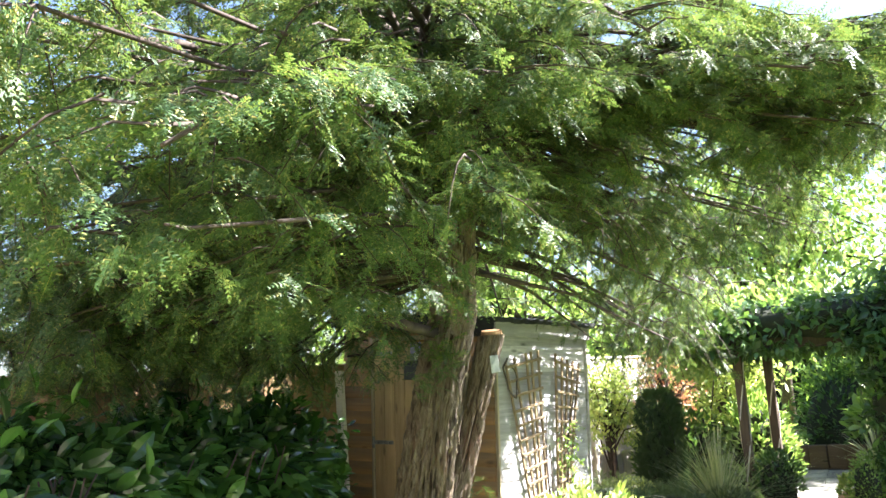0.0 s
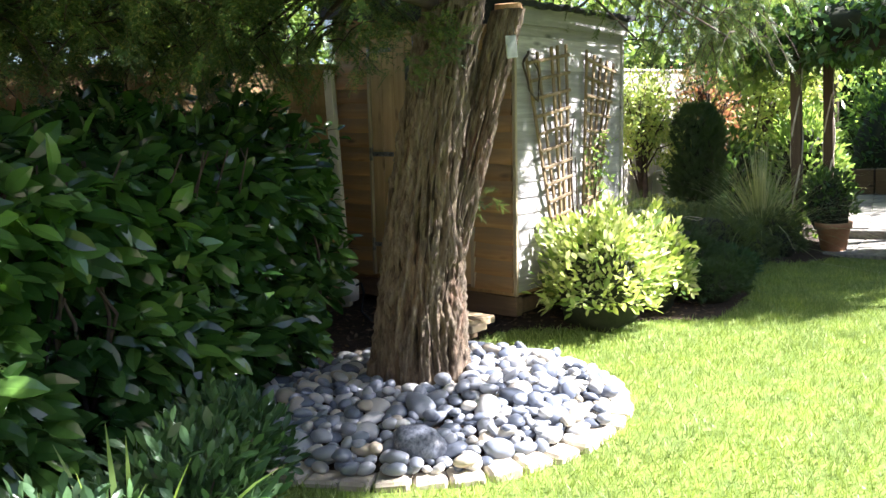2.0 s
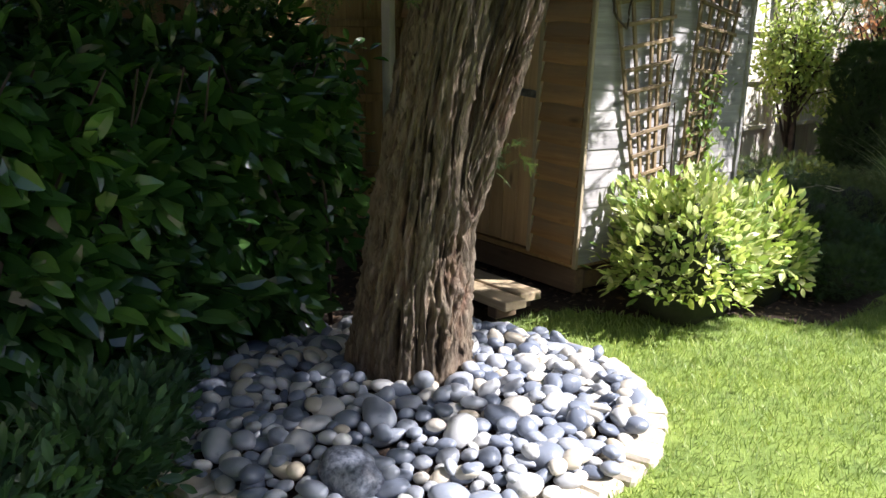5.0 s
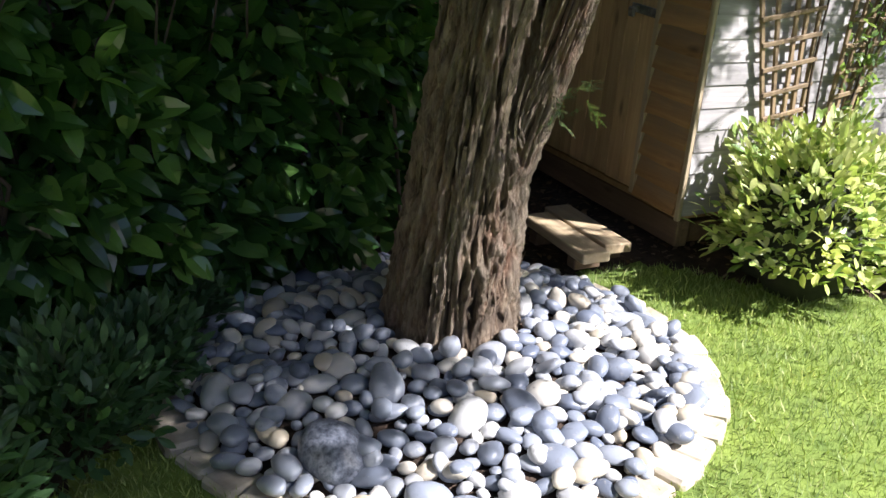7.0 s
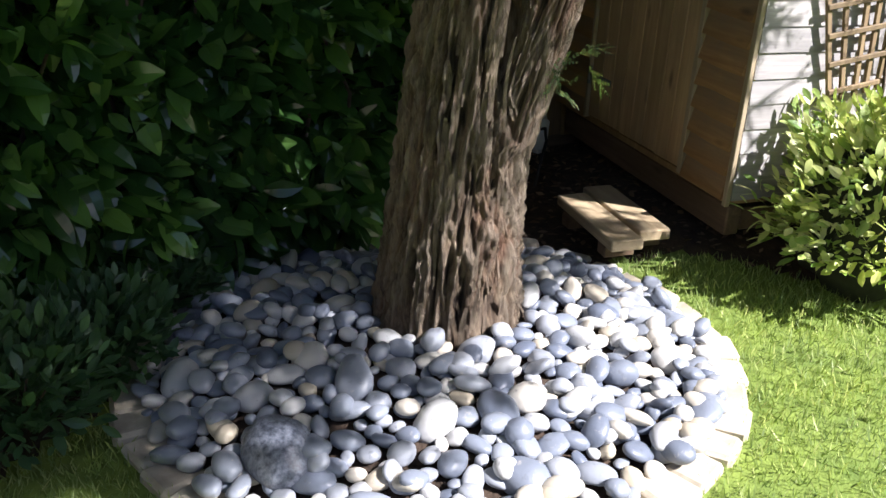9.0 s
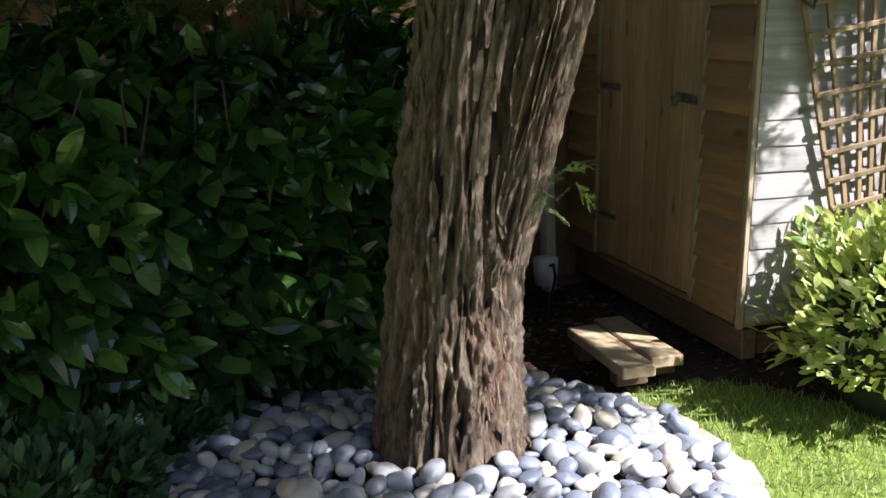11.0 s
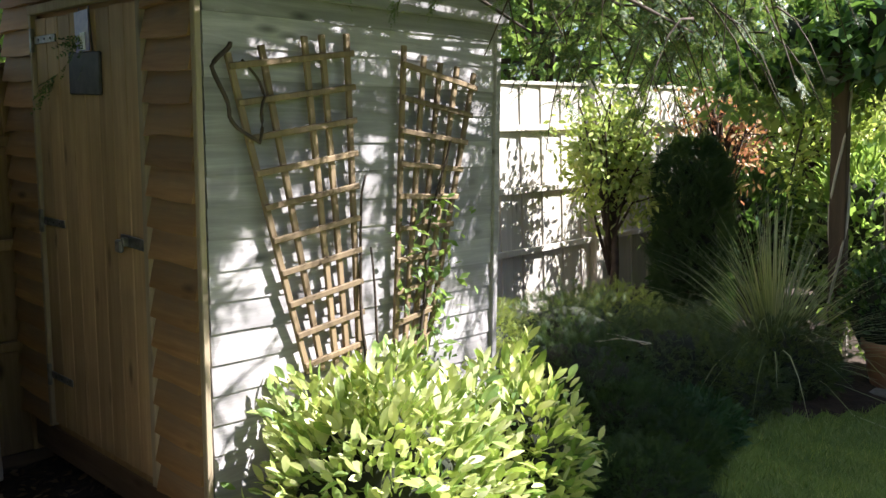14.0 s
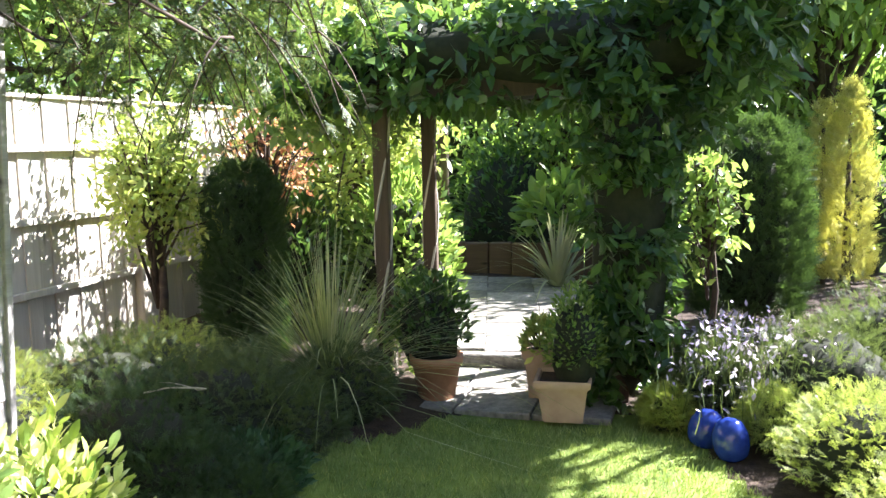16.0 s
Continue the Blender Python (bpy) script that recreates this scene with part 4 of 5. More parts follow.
tagged(part("branchwork", mesh_of("branchwork", V, F, M_TWIG, True), yew, None, "thin dark boughs and twigs"), kind="stuff")
SP, SDIR, SSZ = np.array(SP), np.array(SDIR), np.array(SSZ)
# the crown is thin on the side of the sun, so that wall, stones and lawn lie in the light
dice = np.random.default_rng(77).random(len(SP))
wx, gz = SP[:, 0] / S.x, SP[:, 2] / S.z
wy, wz = SP[:, 1] - S.y * wx, SP[:, 2] - S.z * wx
gx, gy = SP[:, 0] - S.x * gz, SP[:, 1] - S.y * gz
on_wall = (SP[:, 0] > 0) & (wy > -0.1) & (wy < 1.4) & (wz > 0) & (wz < 0.95)
on_ground = (gx > 0.12) & (gx < 2.8) & (gy > -2.3) & (gy < 1.2)
low_start = (SP[:, 0] > 0.2) & (SP[:, 1] < -2.1) & (SP[:, 2] < 1.92)
at_door = (SP[:, 0] < 0.45) & (SP[:, 1] > -0.95) & (SP[:, 1] < 0.0) & (SP[:, 2] < 2.15)
reach_k = (SP[:, 0] - 0.38) / S.x
on_trunk = (reach_k > 0.35) & (np.abs(SP[:, 1] - S.y * reach_k + 1.26) < 0.3) & (SP[:, 2] - S.z * reach_k < 2.0) & (SP[:, 2] - S.z * reach_k > -0.1)
open_side = (gy > -1.2 - 0.45 * (gx - 0.32)) | (gx > 0.85)
keep = ~low_start & ~at_door & ~(on_trunk & (dice < 0.97)) & ~(on_wall & (dice < 0.82)) & ~(on_ground & (dice < np.where(open_side, 0.9, 0.4)))
SP, SDIR, SSZ = SP[keep], SDIR[keep], SSZ[keep]
cloud("crown", SPRAY, SP, SDIR, SSZ, M_YEW, yew, (0, 0, 1), 0.35, "flat drooping sprays of dark green needles")

# tag hung on the side stem
tag = thing("tree_tag", (0.65, -1.02, 1.6), "pale rectangular plate hung by wire on the tree", "tag")
block("plate", (0.058, 0.006, 0.105), (0.69, -1.022, 1.685), M_TAG, tag, (0, -3, 62), 0.004)
for dx in (-0.03, 0.03):
    V, F = tube([(0.69 + dx * 0.3, -1.022 + dx * 0.5, 1.73), (0.684 + dx * 0.2, -1.015 + dx * 0.3, 1.80), (0.645, -0.99, 1.88)], 0.002, 5)
    part("wire", mesh_of("wire", V, F, M_IRON, True), tag)
# green shoots from the trunk
for (ax, ay, az_, nn) in ((0.45, -1.07, 0.98, 12), (0.3, -1.5, 1.75, 30), (0.48, -1.3, 1.95, 30), (0.6, -1.37, 1.72, 34), (0.56, -1.42, 1.8, 30), (0.5, -1.5, 1.62, 24)):
    P = np.array([ax, ay, az_]) + rng.normal(0, 0.035, (nn, 3))
    cloud("shoot", SPRAY, P, rand_dirs(nn) + np.array([0.6, 0.3, -0.1]), rng.uniform(0.06, 0.13, nn), M_YEW, yew)

# ---- laurel hedge ----
HA, HB = np.array([-0.66, -0.98]), np.array([0.30, -3.75])     # front line


def hedge_surface(n, seed):
    u = rng.random(n)
    along = HB - HA
    nrm = np.array([-along[1], along[0]]) / np.linalg.norm(along)     # towards the walk
    if nrm[0] < 0:
        nrm = -nrm
    v = rng.random(n)
    z = 0.12 + 1.33 * v
    out = np.array([0.20 * noise.noise(Vector((a * 5, b * 3.2, seed))) + 0.12 * noise.noise(Vector((a * 13, b * 7, seed + 4))) for a, b in zip(u, v)])
    round_top = -0.45 * np.clip((v - 0.72) / 0.28, 0, 1) ** 2 - 0.12 * np.clip((0.2 - v) / 0.2, 0, 1)
    depth = -0.30 * rng.random(n) ** 1.6
    base = HA + along * u[:, None]
    xy = base + nrm * (out + round_top + depth)[:, None]
    return np.column_stack([xy, z]), np.tile(np.array([nrm[0], nrm[1], 0.15]), (n, 1))


laurel = thing("laurel_hedge", (0.0, -2.3, 0.0), "dense cherry laurel hedge with large glossy leaves", "hedge")
P, d = hedge_surface(4600, 2)
D = d * 0.7 + rng.normal(0, 0.55, d.shape) + np.array([0, 0, -0.15])
cloud("foliage", BROAD, P, D, rng.uniform(0.10, 0.185, len(P)), M_LAUREL, laurel, (0.7, -0.1, 0.8), 0.45)
# top and back of the hedge
n = 2600
u, v = rng.random(n), rng.random(n)
al = HB - HA
P = np.column_stack([HA[0] + al[0] * u - 0.25 - 0.95 * v, HA[1] + al[1] * u, 1.36 + 0.13 * np.sin(u * 17) + rng.normal(0, 0.09, n) - 0.1 * v])
cloud("foliage", BROAD, P, rand_dirs(n) + np.array([0.1, 0, 0.5]), rng.uniform(0.085, 0.14, n), M_LAUREL, laurel)
# end of the hedge by the shed
n = 700
P = np.column_stack([rng.uniform(-1.15, -0.68, n), -0.98 + rng.normal(0, 0.07, n), rng.uniform(0.35, 1.4, n)])
cloud("foliage", BROAD, P, rand_dirs(n) * 0.8 + np.array([0.4, 0.4, 0.0]), rng.uniform(0.06, 0.1, n), M_LAUREL, laurel)
# solid inside of the hedge, coloured as dark as its shade
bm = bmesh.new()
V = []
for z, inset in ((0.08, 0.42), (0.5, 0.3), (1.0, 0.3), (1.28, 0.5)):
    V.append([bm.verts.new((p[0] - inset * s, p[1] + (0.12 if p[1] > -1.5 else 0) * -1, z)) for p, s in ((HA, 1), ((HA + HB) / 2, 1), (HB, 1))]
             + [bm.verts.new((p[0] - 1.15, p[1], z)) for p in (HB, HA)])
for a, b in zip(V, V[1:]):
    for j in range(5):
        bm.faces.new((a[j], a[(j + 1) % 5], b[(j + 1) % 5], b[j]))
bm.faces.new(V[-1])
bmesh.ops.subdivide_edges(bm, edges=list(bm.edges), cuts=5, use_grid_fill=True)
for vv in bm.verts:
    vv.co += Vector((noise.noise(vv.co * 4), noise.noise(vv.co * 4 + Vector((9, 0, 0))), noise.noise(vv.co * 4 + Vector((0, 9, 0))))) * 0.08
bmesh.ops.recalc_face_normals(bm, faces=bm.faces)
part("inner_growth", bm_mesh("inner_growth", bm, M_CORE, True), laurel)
tl = []
for k in range(60):
    u = random.random()
    p = HA + al * u
    x0, y0 = p[0] - random.uniform(0.1, 0.4), p[1]
    tl.append(([(x0, y0, 0.0), (x0 + random.uniform(-0.1, 0.2), y0 + random.uniform(-0.2, 0.2), 0.7), (x0 + random.uniform(0, 0.3), y0 + random.uniform(-0.25, 0.25), 1.3)], [0.012, 0.008, 0.004], 5))
V, F = tubes(tl)
tagged(part("stemwork", mesh_of("stems", V, F, M_TWIG, True), laurel), kind="stuff")

# ---- low plants by the hedge ----
for k, (x, y, rr, h) in enumerate(((0.42, -2.62, 0.26, 0.3), (0.72, -3.0, 0.3, 0.33), (0.10, -2.42, 0.22, 0.22), (0.95, -3.5, 0.32, 0.34), (-0.28, -2.2, 0.2, 0.2))):
    bush("rosette_shrub", (x, y, 0.0), (rr, rr, h), 1100, 0.06, M_RHODO, LEAF, "low dark green shrub with small whorled leaves", "shrub", k + 20, 0.6, "low shrubs under the hedge", inner=False, thick=0.8)


def tuft(name, at, n, length, width, mat, label, spread=0.6, category="plant", arch=0.35):
    th = thing(name, at, label, category)
    k = 7
    V, F = [], []
    for i in range(n):
        a, lean = random.uniform(0, 2 * math.pi), abs(random.gauss(0.25, spread * 0.5))
        L = length * random.uniform(0.6, 1.1)
        x0, y0 = at[0] + 0.05 * math.cos(a) * random.random(), at[1] + 0.05 * math.sin(a) * random.random()
        b0 = len(V)
        sx, sy = -math.sin(a), math.cos(a)
        for j in range(k):
            u = j / (k - 1)
            out = L * (math.sin(lean) * u + arch * u * u * min(1.0, lean * 2))
            z = at[2] + L * (math.cos(lean) * u - arch * lean * 1.3 * u * u * u)
            w = width * (1 - u ** 2.2) * 0.5 + 0.0006
            px, py = x0 + math.cos(a) * out, y0 + math.sin(a) * out
            V += [(px - sx * w, py - sy * w, max(z, 0.02)), (px + sx * w, py + sy * w, max(z, 0.02) + 0.2 * w)]
        F += [(b0 + 2 * j, b0 + 2 * j + 1, b0 + 2 * j + 3, b0 + 2 * j + 2) for j in range(k - 1)]
    if n < 100:
        for i in range(n):
            part("blade", mesh_of("blade", V[i * 2 * k:(i + 1) * 2 * k], np.array([(2 * j, 2 * j + 1, 2 * j + 3, 2 * j + 2) for j in range(k - 1)]), mat), th)
    else:
        tagged(part("blade_growth", mesh_of("blade_growth", V, np.array(F), mat), th), kind="stuff")
    return th


tuft("iris_clump", (0.98, -3.35, 0.0), 26, 0.6, 0.03, M_SHRUB, "clump of upright strap leaves by the hedge", 0.35)
tuft("iris_clump", (1.25, -3.75, 0.0), 20, 0.6, 0.03, M_SHRUB, "clump of upright strap leaves by the hedge", 0.35)

# ---- bed beyond the shed ----
bush("golden_choisya", (0.30, 0.38, 0.05), (0.38, 0.36, 0.47), 3800, 0.064, M_CHOISYA, LEAF, "rounded evergreen shrub with bright yellow-green leaves", "shrub", 1, 0.5, thick=0.55, bumps=0.5)
bush("golden_choisya", (0.38, 0.92, 0.05), (0.28, 0.28, 0.4), 1900, 0.064, M_CHOISYA, LEAF, "smaller yellow-green shrub behind the first", "shrub", 2, 0.5, thick=0.55, bumps=0.5)
for k, (x, y, rx, ry, h, mt) in enumerate(((0.02, 1.85, 0.42, 0.4, 0.46, M_CYPRESS), (0.32, 1.75, 0.3, 0.35, 0.3, M_CYPRESS), (-0.4, 2.35, 0.5, 0.45, 0.5, M_HEATHER), (0.12, 2.4, 0.4, 0.4, 0.45, M_HEATHER),
                                            (0.38, 2.55, 0.26, 0.4, 0.3, M_HEATHER), (0.45, 3.05, 0.3, 0.3, 0.35, M_HEATHER), (-0.55, 2.95, 0.45, 0.4, 0.42, M_LIME), (-0.05, 3.0, 0.35, 0.3, 0.34, M_HEATHER),
                                            (0.42, 2.1, 0.22, 0.3, 0.2, M_RHODO), (0.62, 1.35, 0.25, 0.3, 0.2, M_CYPRESS), (0.55, 1.72, 0.22, 0.3, 0.2, M_CYPRESS), (-0.75, 1.9, 0.4, 0.4, 0.5, M_LIME))):
    label = {"heather_leaf": "grey-green feathery ground-cover shrub in shade", "small_leaf": "low dark green spreading plant at the lawn edge", "lime_leaf": "sunlit lime-green mounded shrub", "cypress_leaf": "low dark green spreading conifer at the lawn edge"}[mt.name]
    bush("mounded_shrub", (x, y, 0.03), (rx, ry, h * 0.82), 2000, 0.05, mt, TUFT if mt is not M_RHODO else SMALL, label, "shrub", 30 + k, 0.6, "mounded shrubs in the bed")
stems("dead_loop", [[(0.05, 1.95, 0.5), (0.2, 1.9, 0.52), (0.3, 2.0, 0.5), (0.2, 2.08, 0.49), (0.06, 2.02, 0.5)]], 0.004, M_PIPE, "thin pale dry stem curled over the shrubs", "twig")
tuft("ornamental_grass", (0.28, 3.3, 0.05), 520, 1.0, 0.0065, M_REED, "tall arching ornamental grass with pale thin blades", 0.95, "grass", 0.5)


def conifer(name, at, r0, h, n, mat, label, seed, size=0.09, tmpl=None, shape=(0.85, 1.0, 1.0, 0.82, 0.3), rough=0.2):
    th = thing(name, at, label, "conifer")
    V, F = tube([(at[0], at[1], 0), (at[0], at[1], h * 0.9)], [0.05, 0.01], 7)
    part("trunk", mesh_of("trunk", V, F, M_TWIG, True), th)
    u = rng.random(n)
    a = rng.uniform(0, 2 * np.pi, n)
    prof = np.interp(u, [0, 0.08, 0.5, 0.88, 1], shape)
    lump = np.array([1 + rough * noise.noise(Vector((math.cos(q) * 2, math.sin(q) * 2, w * 5 + seed))) for q, w in zip(a, u)])
    rr = r0 * prof * lump * (1 - 0.3 * rng.random(n) ** 1.5)
    P = np.stack([at[0] + rr * np.cos(a), at[1] + rr * np.sin(a), at[2] + 0.05 + u * h], -1)
    D = np.stack([np.cos(a) * 0.6, np.sin(a) * 0.6, np.full(n, 0.9)], -1) + rng.normal(0, 0.25, (n, 3))
    cloud("foliage", tmpl or TUFT, P, D, rng.uniform(0.7, 1.3, n) * size, mat, th, (0, 0, 1), 0.8)
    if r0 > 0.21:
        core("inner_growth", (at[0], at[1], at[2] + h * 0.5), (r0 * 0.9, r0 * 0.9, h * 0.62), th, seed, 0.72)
    return th


conifer("columnar_cypress", (-0.6, 4.0, 0.0), 0.25, 1.3, 4200, M_CYPRESS, "narrow upright dark green cypress", 3)
conifer("broad_conifer", (2.62, 6.0, 0.0), 0.42, 1.5, 4200, M_CYPRESS, "broad dark green bushy conifer", 4, 0.12)
conifer("golden_conifer", (3.6, 8.0, 0.0), 0.2, 1.85, 1500, M_GOLDTREE, "slim golden-yellow conifer behind", 6, 0.12, None, (0.8, 1.0, 0.95, 0.45, 0.05), 0.7)
conifer("golden_conifer", (3.4, 8.2, 0.0), 0.16, 1.7, 700, M_GOLDTREE, "slim golden-yellow conifer behind", 7, 0.12, None, (0.8, 1.0, 0.95, 0.45, 0.05), 0.7)

# ---- pergola ----
pergola = thing("pergola", (1.1, 4.3, 0.0), "dark timber pergola overgrown with ivy and climbers", "pergola")
POSTS = ((0.42, 3.85), (1.82, 3.85), (0.48, 4.62), (1.62, 4.75))
for x, y in POSTS:
    block("post", (0.09, 0.09, 1.78), (x, y, 0.89), M_POST, pergola, (0, 0, 8), 0.006)
for y in (3.85, 4.7):
    block("beam", (2.0, 0.06, 0.14), (1.0, y, 1.80), M_POST, pergola, (0, 0, 2), 0.006)
for k in range(6):
    block("rafter", (0.05, 1.0, 0.09), (0.15 + k * 0.32, 4.28, 1.9), M_POST, pergola, (0, 0, 2), 0.006)


def vine(n, lo, hi, size, tmpl, mat, name="foliage", dens=None):
    P = rng.uniform(lo, hi, (n, 3))
    f = np.array([noise.noise(Vector(p) * 3.1) for p in P]) > -0.12
    return cloud(name, tmpl, P[f], rand_dirs(f.sum()) + np.array([0.1, -0.4, -0.4]), rng.uniform(0.7, 1.3, f.sum()) * size, mat, pergola)


vine(9000, (-0.2, 3.45, 1.68), (2.65, 5.0, 2.25), 0.105, SMALL, M_IVY)
vine(2400, (-0.4, 3.5, 1.5), (0.4, 4.6, 2.35), 0.09, SMALL, M_SHRUB)
vine(1300, (0.0, 3.5, 2.15), (2.9, 5.0, 2.5), 0.09, SMALL, M_SHRUB)
vine(7000, (1.64, 3.5, 0.05), (2.12, 4.1, 1.8), 0.085, SMALL, M_IVY)
vine(1500, (1.9, 3.6, 1.45), (2.4, 4.6, 1.9), 0.09, SMALL, M_IVY)
vine(2900, (1.9, 3.6, 1.98), (2.8, 4.6, 2.4), 0.105, SMALL, M_IVY)
vine(500, (0.3, 3.7, 0.1), (0.62, 4.1, 0.7), 0.06, SMALL, M_SHRUB)
# lumps behind the ivy leaves, shade given by their dark colour
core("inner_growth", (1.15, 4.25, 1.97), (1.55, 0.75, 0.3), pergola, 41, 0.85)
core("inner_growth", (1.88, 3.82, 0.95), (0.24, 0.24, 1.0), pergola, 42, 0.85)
cols = []
for x, y in POSTS[:3]:
    for ph in (0, 2.5):
        zz = np.linspace(0.02, 1.85, 24)
        cols.append((np.stack([x + 0.052 * np.cos(zz * 4 + ph), y + 0.052 * np.sin(zz * 4 + ph), zz], -1), np.linspace(0.011, 0.006, 24), 6))
for p in cols:
    V, F = tube(*p)
    part("vine_stem", mesh_of("vine_stem", V, F, M_PIPE, True), pergola)

# ---- pots and path under the pergola ----


def square_pot(at, w, h, mat, label, rot=0):
    th = thing("square_pot", at, label, "pot")
    bm = bmesh.new()
    ring = []
    for s, z in ((0.76, 0), (0.95, h * 0.82), (1.08, h * 0.82), (1.1, h), (0.98, h), (0.9, h * 0.85)):
        q = w / 2 * s
        ring.append([bm.verts.new((sx * q, sy * q, z)) for sx, sy in ((-1, -1), (1, -1), (1, 1), (-1, 1))])
    for a, b in zip(ring, ring[1:]):
        for j in range(4):
            bm.faces.new((a[j], a[(j + 1) % 4], b[(j + 1) % 4], b[j]))
    bm.faces.new(ring[0][::-1])
    soil_z = ring[-1]
    bmesh.ops.recalc_face_normals(bm, faces=bm.faces)
    bmesh.ops.bevel(bm, geom=[e for e in bm.edges if e.calc_length() > 0.05], offset=0.006, segments=2, affect="EDGES", clamp_overlap=True)
    part("pot_body", bm_mesh("pot_body", bm, mat), th, pose(*at, 0, 0, rot))
    block("pot_soil", (w * 0.9, w * 0.9, 0.02), (at[0], at[1], at[2] + h * 0.88), M_SOIL, th, (0, 0, rot), 0.0)
    return th


def round_pot(at, rad, h, mat, label):
    th = thing("round_pot", at, label, "pot")
    prof = ((0.68, 0), (0.92, h * 0.8), (1.02, h * 0.8), (1.04, h), (0.94, h), (0.86, h * 0.82), (0.0, h * 0.82))
    k = 28
    V = [(rad * s * math.cos(2 * math.pi * j / k), rad * s * math.sin(2 * math.pi * j / k), z) for s, z in prof for j in range(k)]
    F = [(i * k + j, i * k + (j + 1) % k, (i + 1) * k + (j + 1) % k, (i + 1) * k + j) for i in range(len(prof) - 1) for j in range(k)] + [tuple(range(k))[::-1]]
    part("pot_body", mesh_of("pot_body", V, F, mat, True), th, Matrix.Translation(at))
    return th


square_pot((1.56, 3.42, 0.02), 0.27, 0.23, M_BUFF, "buff square planter at the pergola's foot", 4)
square_pot((1.40, 3.78, 0.02), 0.22, 0.30, M_BUFF, "second buff planter behind the first", 4)
bush("box_ball", (1.62, 3.43, 0.21), (0.16, 0.16, 0.36), 900, 0.035, M_SHRUB, SMALL, "small-leaved green shrub growing in the planter", "shrub", 50, 0.5)
bush("potted_herb", (1.40, 3.72, 0.25), (0.11, 0.11, 0.16), 260, 0.06, M_LIME, SMALL, "bright green herb in the planter", "plant", 51, 0.6, inner=False)
round_pot((0.80, 3.62, 0.02), 0.15, 0.26, M_TERRA, "orange terracotta pot in the shade")
bush("potted_shrub", (0.74, 3.70, 0.24), (0.24, 0.22, 0.34), 900, 0.05, M_IVY, SMALL, "dark green bushy plant in the terracotta pot", "shrub", 52, 0.6)

paving = tagged(new("paving"), "pale stone paving under the pergola, dappled with sun", "paving", "", "structure")
for i in range(3):
    for j in range(2):
        block("slab", (0.42, 0.44, 0.04), (0.74 + i * 0.43 - 0.05 * j, 3.62 + j * 0.45, 0.012), M_SLAB, paving, (0, 0, random.uniform(-1, 1)), 0.006)
block("step_riser", (1.3, 0.1, 0.12), (1.05, 4.38, 0.05), M_SLAB, paving, (0, 0, 4), 0.008)
for i in range(3):
    for j in range(7):
        block("slab", (0.43, 0.43, 0.04), (0.62 + i * 0.44 - 0.1 * j, 4.66 + j * 0.44, 0.095), M_SLAB, paving, (0, 0, 12 + random.uniform(-1.5, 1.5)), 0.006)
wall = thing("sleeper_wall", (0.6, 7.9, 0.0), "low raised-bed wall of dark upright sleepers", "wall")
for k in range(9):
    block("sleeper", (0.24, 0.1, 0.42), (-0.5 + k * 0.25, 7.85 + 0.03 * (k % 2), 0.21), M_SLEEPER, wall, (0, 0, 3), 0.01)
tuft("cordyline", (0.98, 7.0, 0.12), 80, 0.75, 0.035, M_SPIKE, "spiky cordyline with long pale sword leaves", 1.1, "plant", 0.3)
bush("broad_leaf_shrub", (0.95, 7.6, 0.4), (0.42, 0.4, 0.5), 240, 0.2, M_SHRUB, BROAD, "shrub with large lit green leaves", "shrub", 60, 0.4, inner=False)

# ---- right-hand border ----
for k, (x, y, rx, ry, h, mt) in enumerate(((2.95, 2.75, 0.4, 0.35, 0.3, M_LIME), (3.2, 2.1, 0.45, 0.45, 0.32, M_LIME), (2.85, 3.45, 0.4, 0.4, 0.42, M_HEATHER), (3.6, 3.0, 0.5, 0.5, 0.5, M_HEATHER),
                                            (3.3, 4.0, 0.5, 0.45, 0.5, M_HEATHER), (2.3, 3.6, 0.25, 0.25, 0.3, M_HEATHER), (2.62, 3.2, 0.2, 0.2, 0.2, M_LIME), (2.1, 3.42, 0.14, 0.14, 0.14, M_LIME))):
    bush("mounded_shrub", (x, y, 0.0), (rx, ry, h), 1500, 0.055, mt, TUFT, "sunlit yellow-green spreading shrub beside the lawn", "shrub", 70 + k, 0.6, "shrubs beside the lawn")
lav = thing("lilac_flowers", (2.45, 4.0, 0.0), "drift of pale lilac flowers over grey leaves", "flowers")
n = 900
P = np.stack([rng.normal(2.45, 0.2, n), rng.normal(3.6, 0.25, n), rng.uniform(0.15, 0.55, n)], -1)
cloud("stalk_growth", (np.array(BLADE[0]) * [0.04, 1, 1], BLADE[1]), P - [0, 0, 0.12], rand_dirs(n) * 0.4 + np.array([0, 0, 1]), 0.14, M_HEATHER, lav)
cloud("bloom", SMALL, P, rand_dirs(n), rng.uniform(0.02, 0.05, n), M_FLOWER, lav)
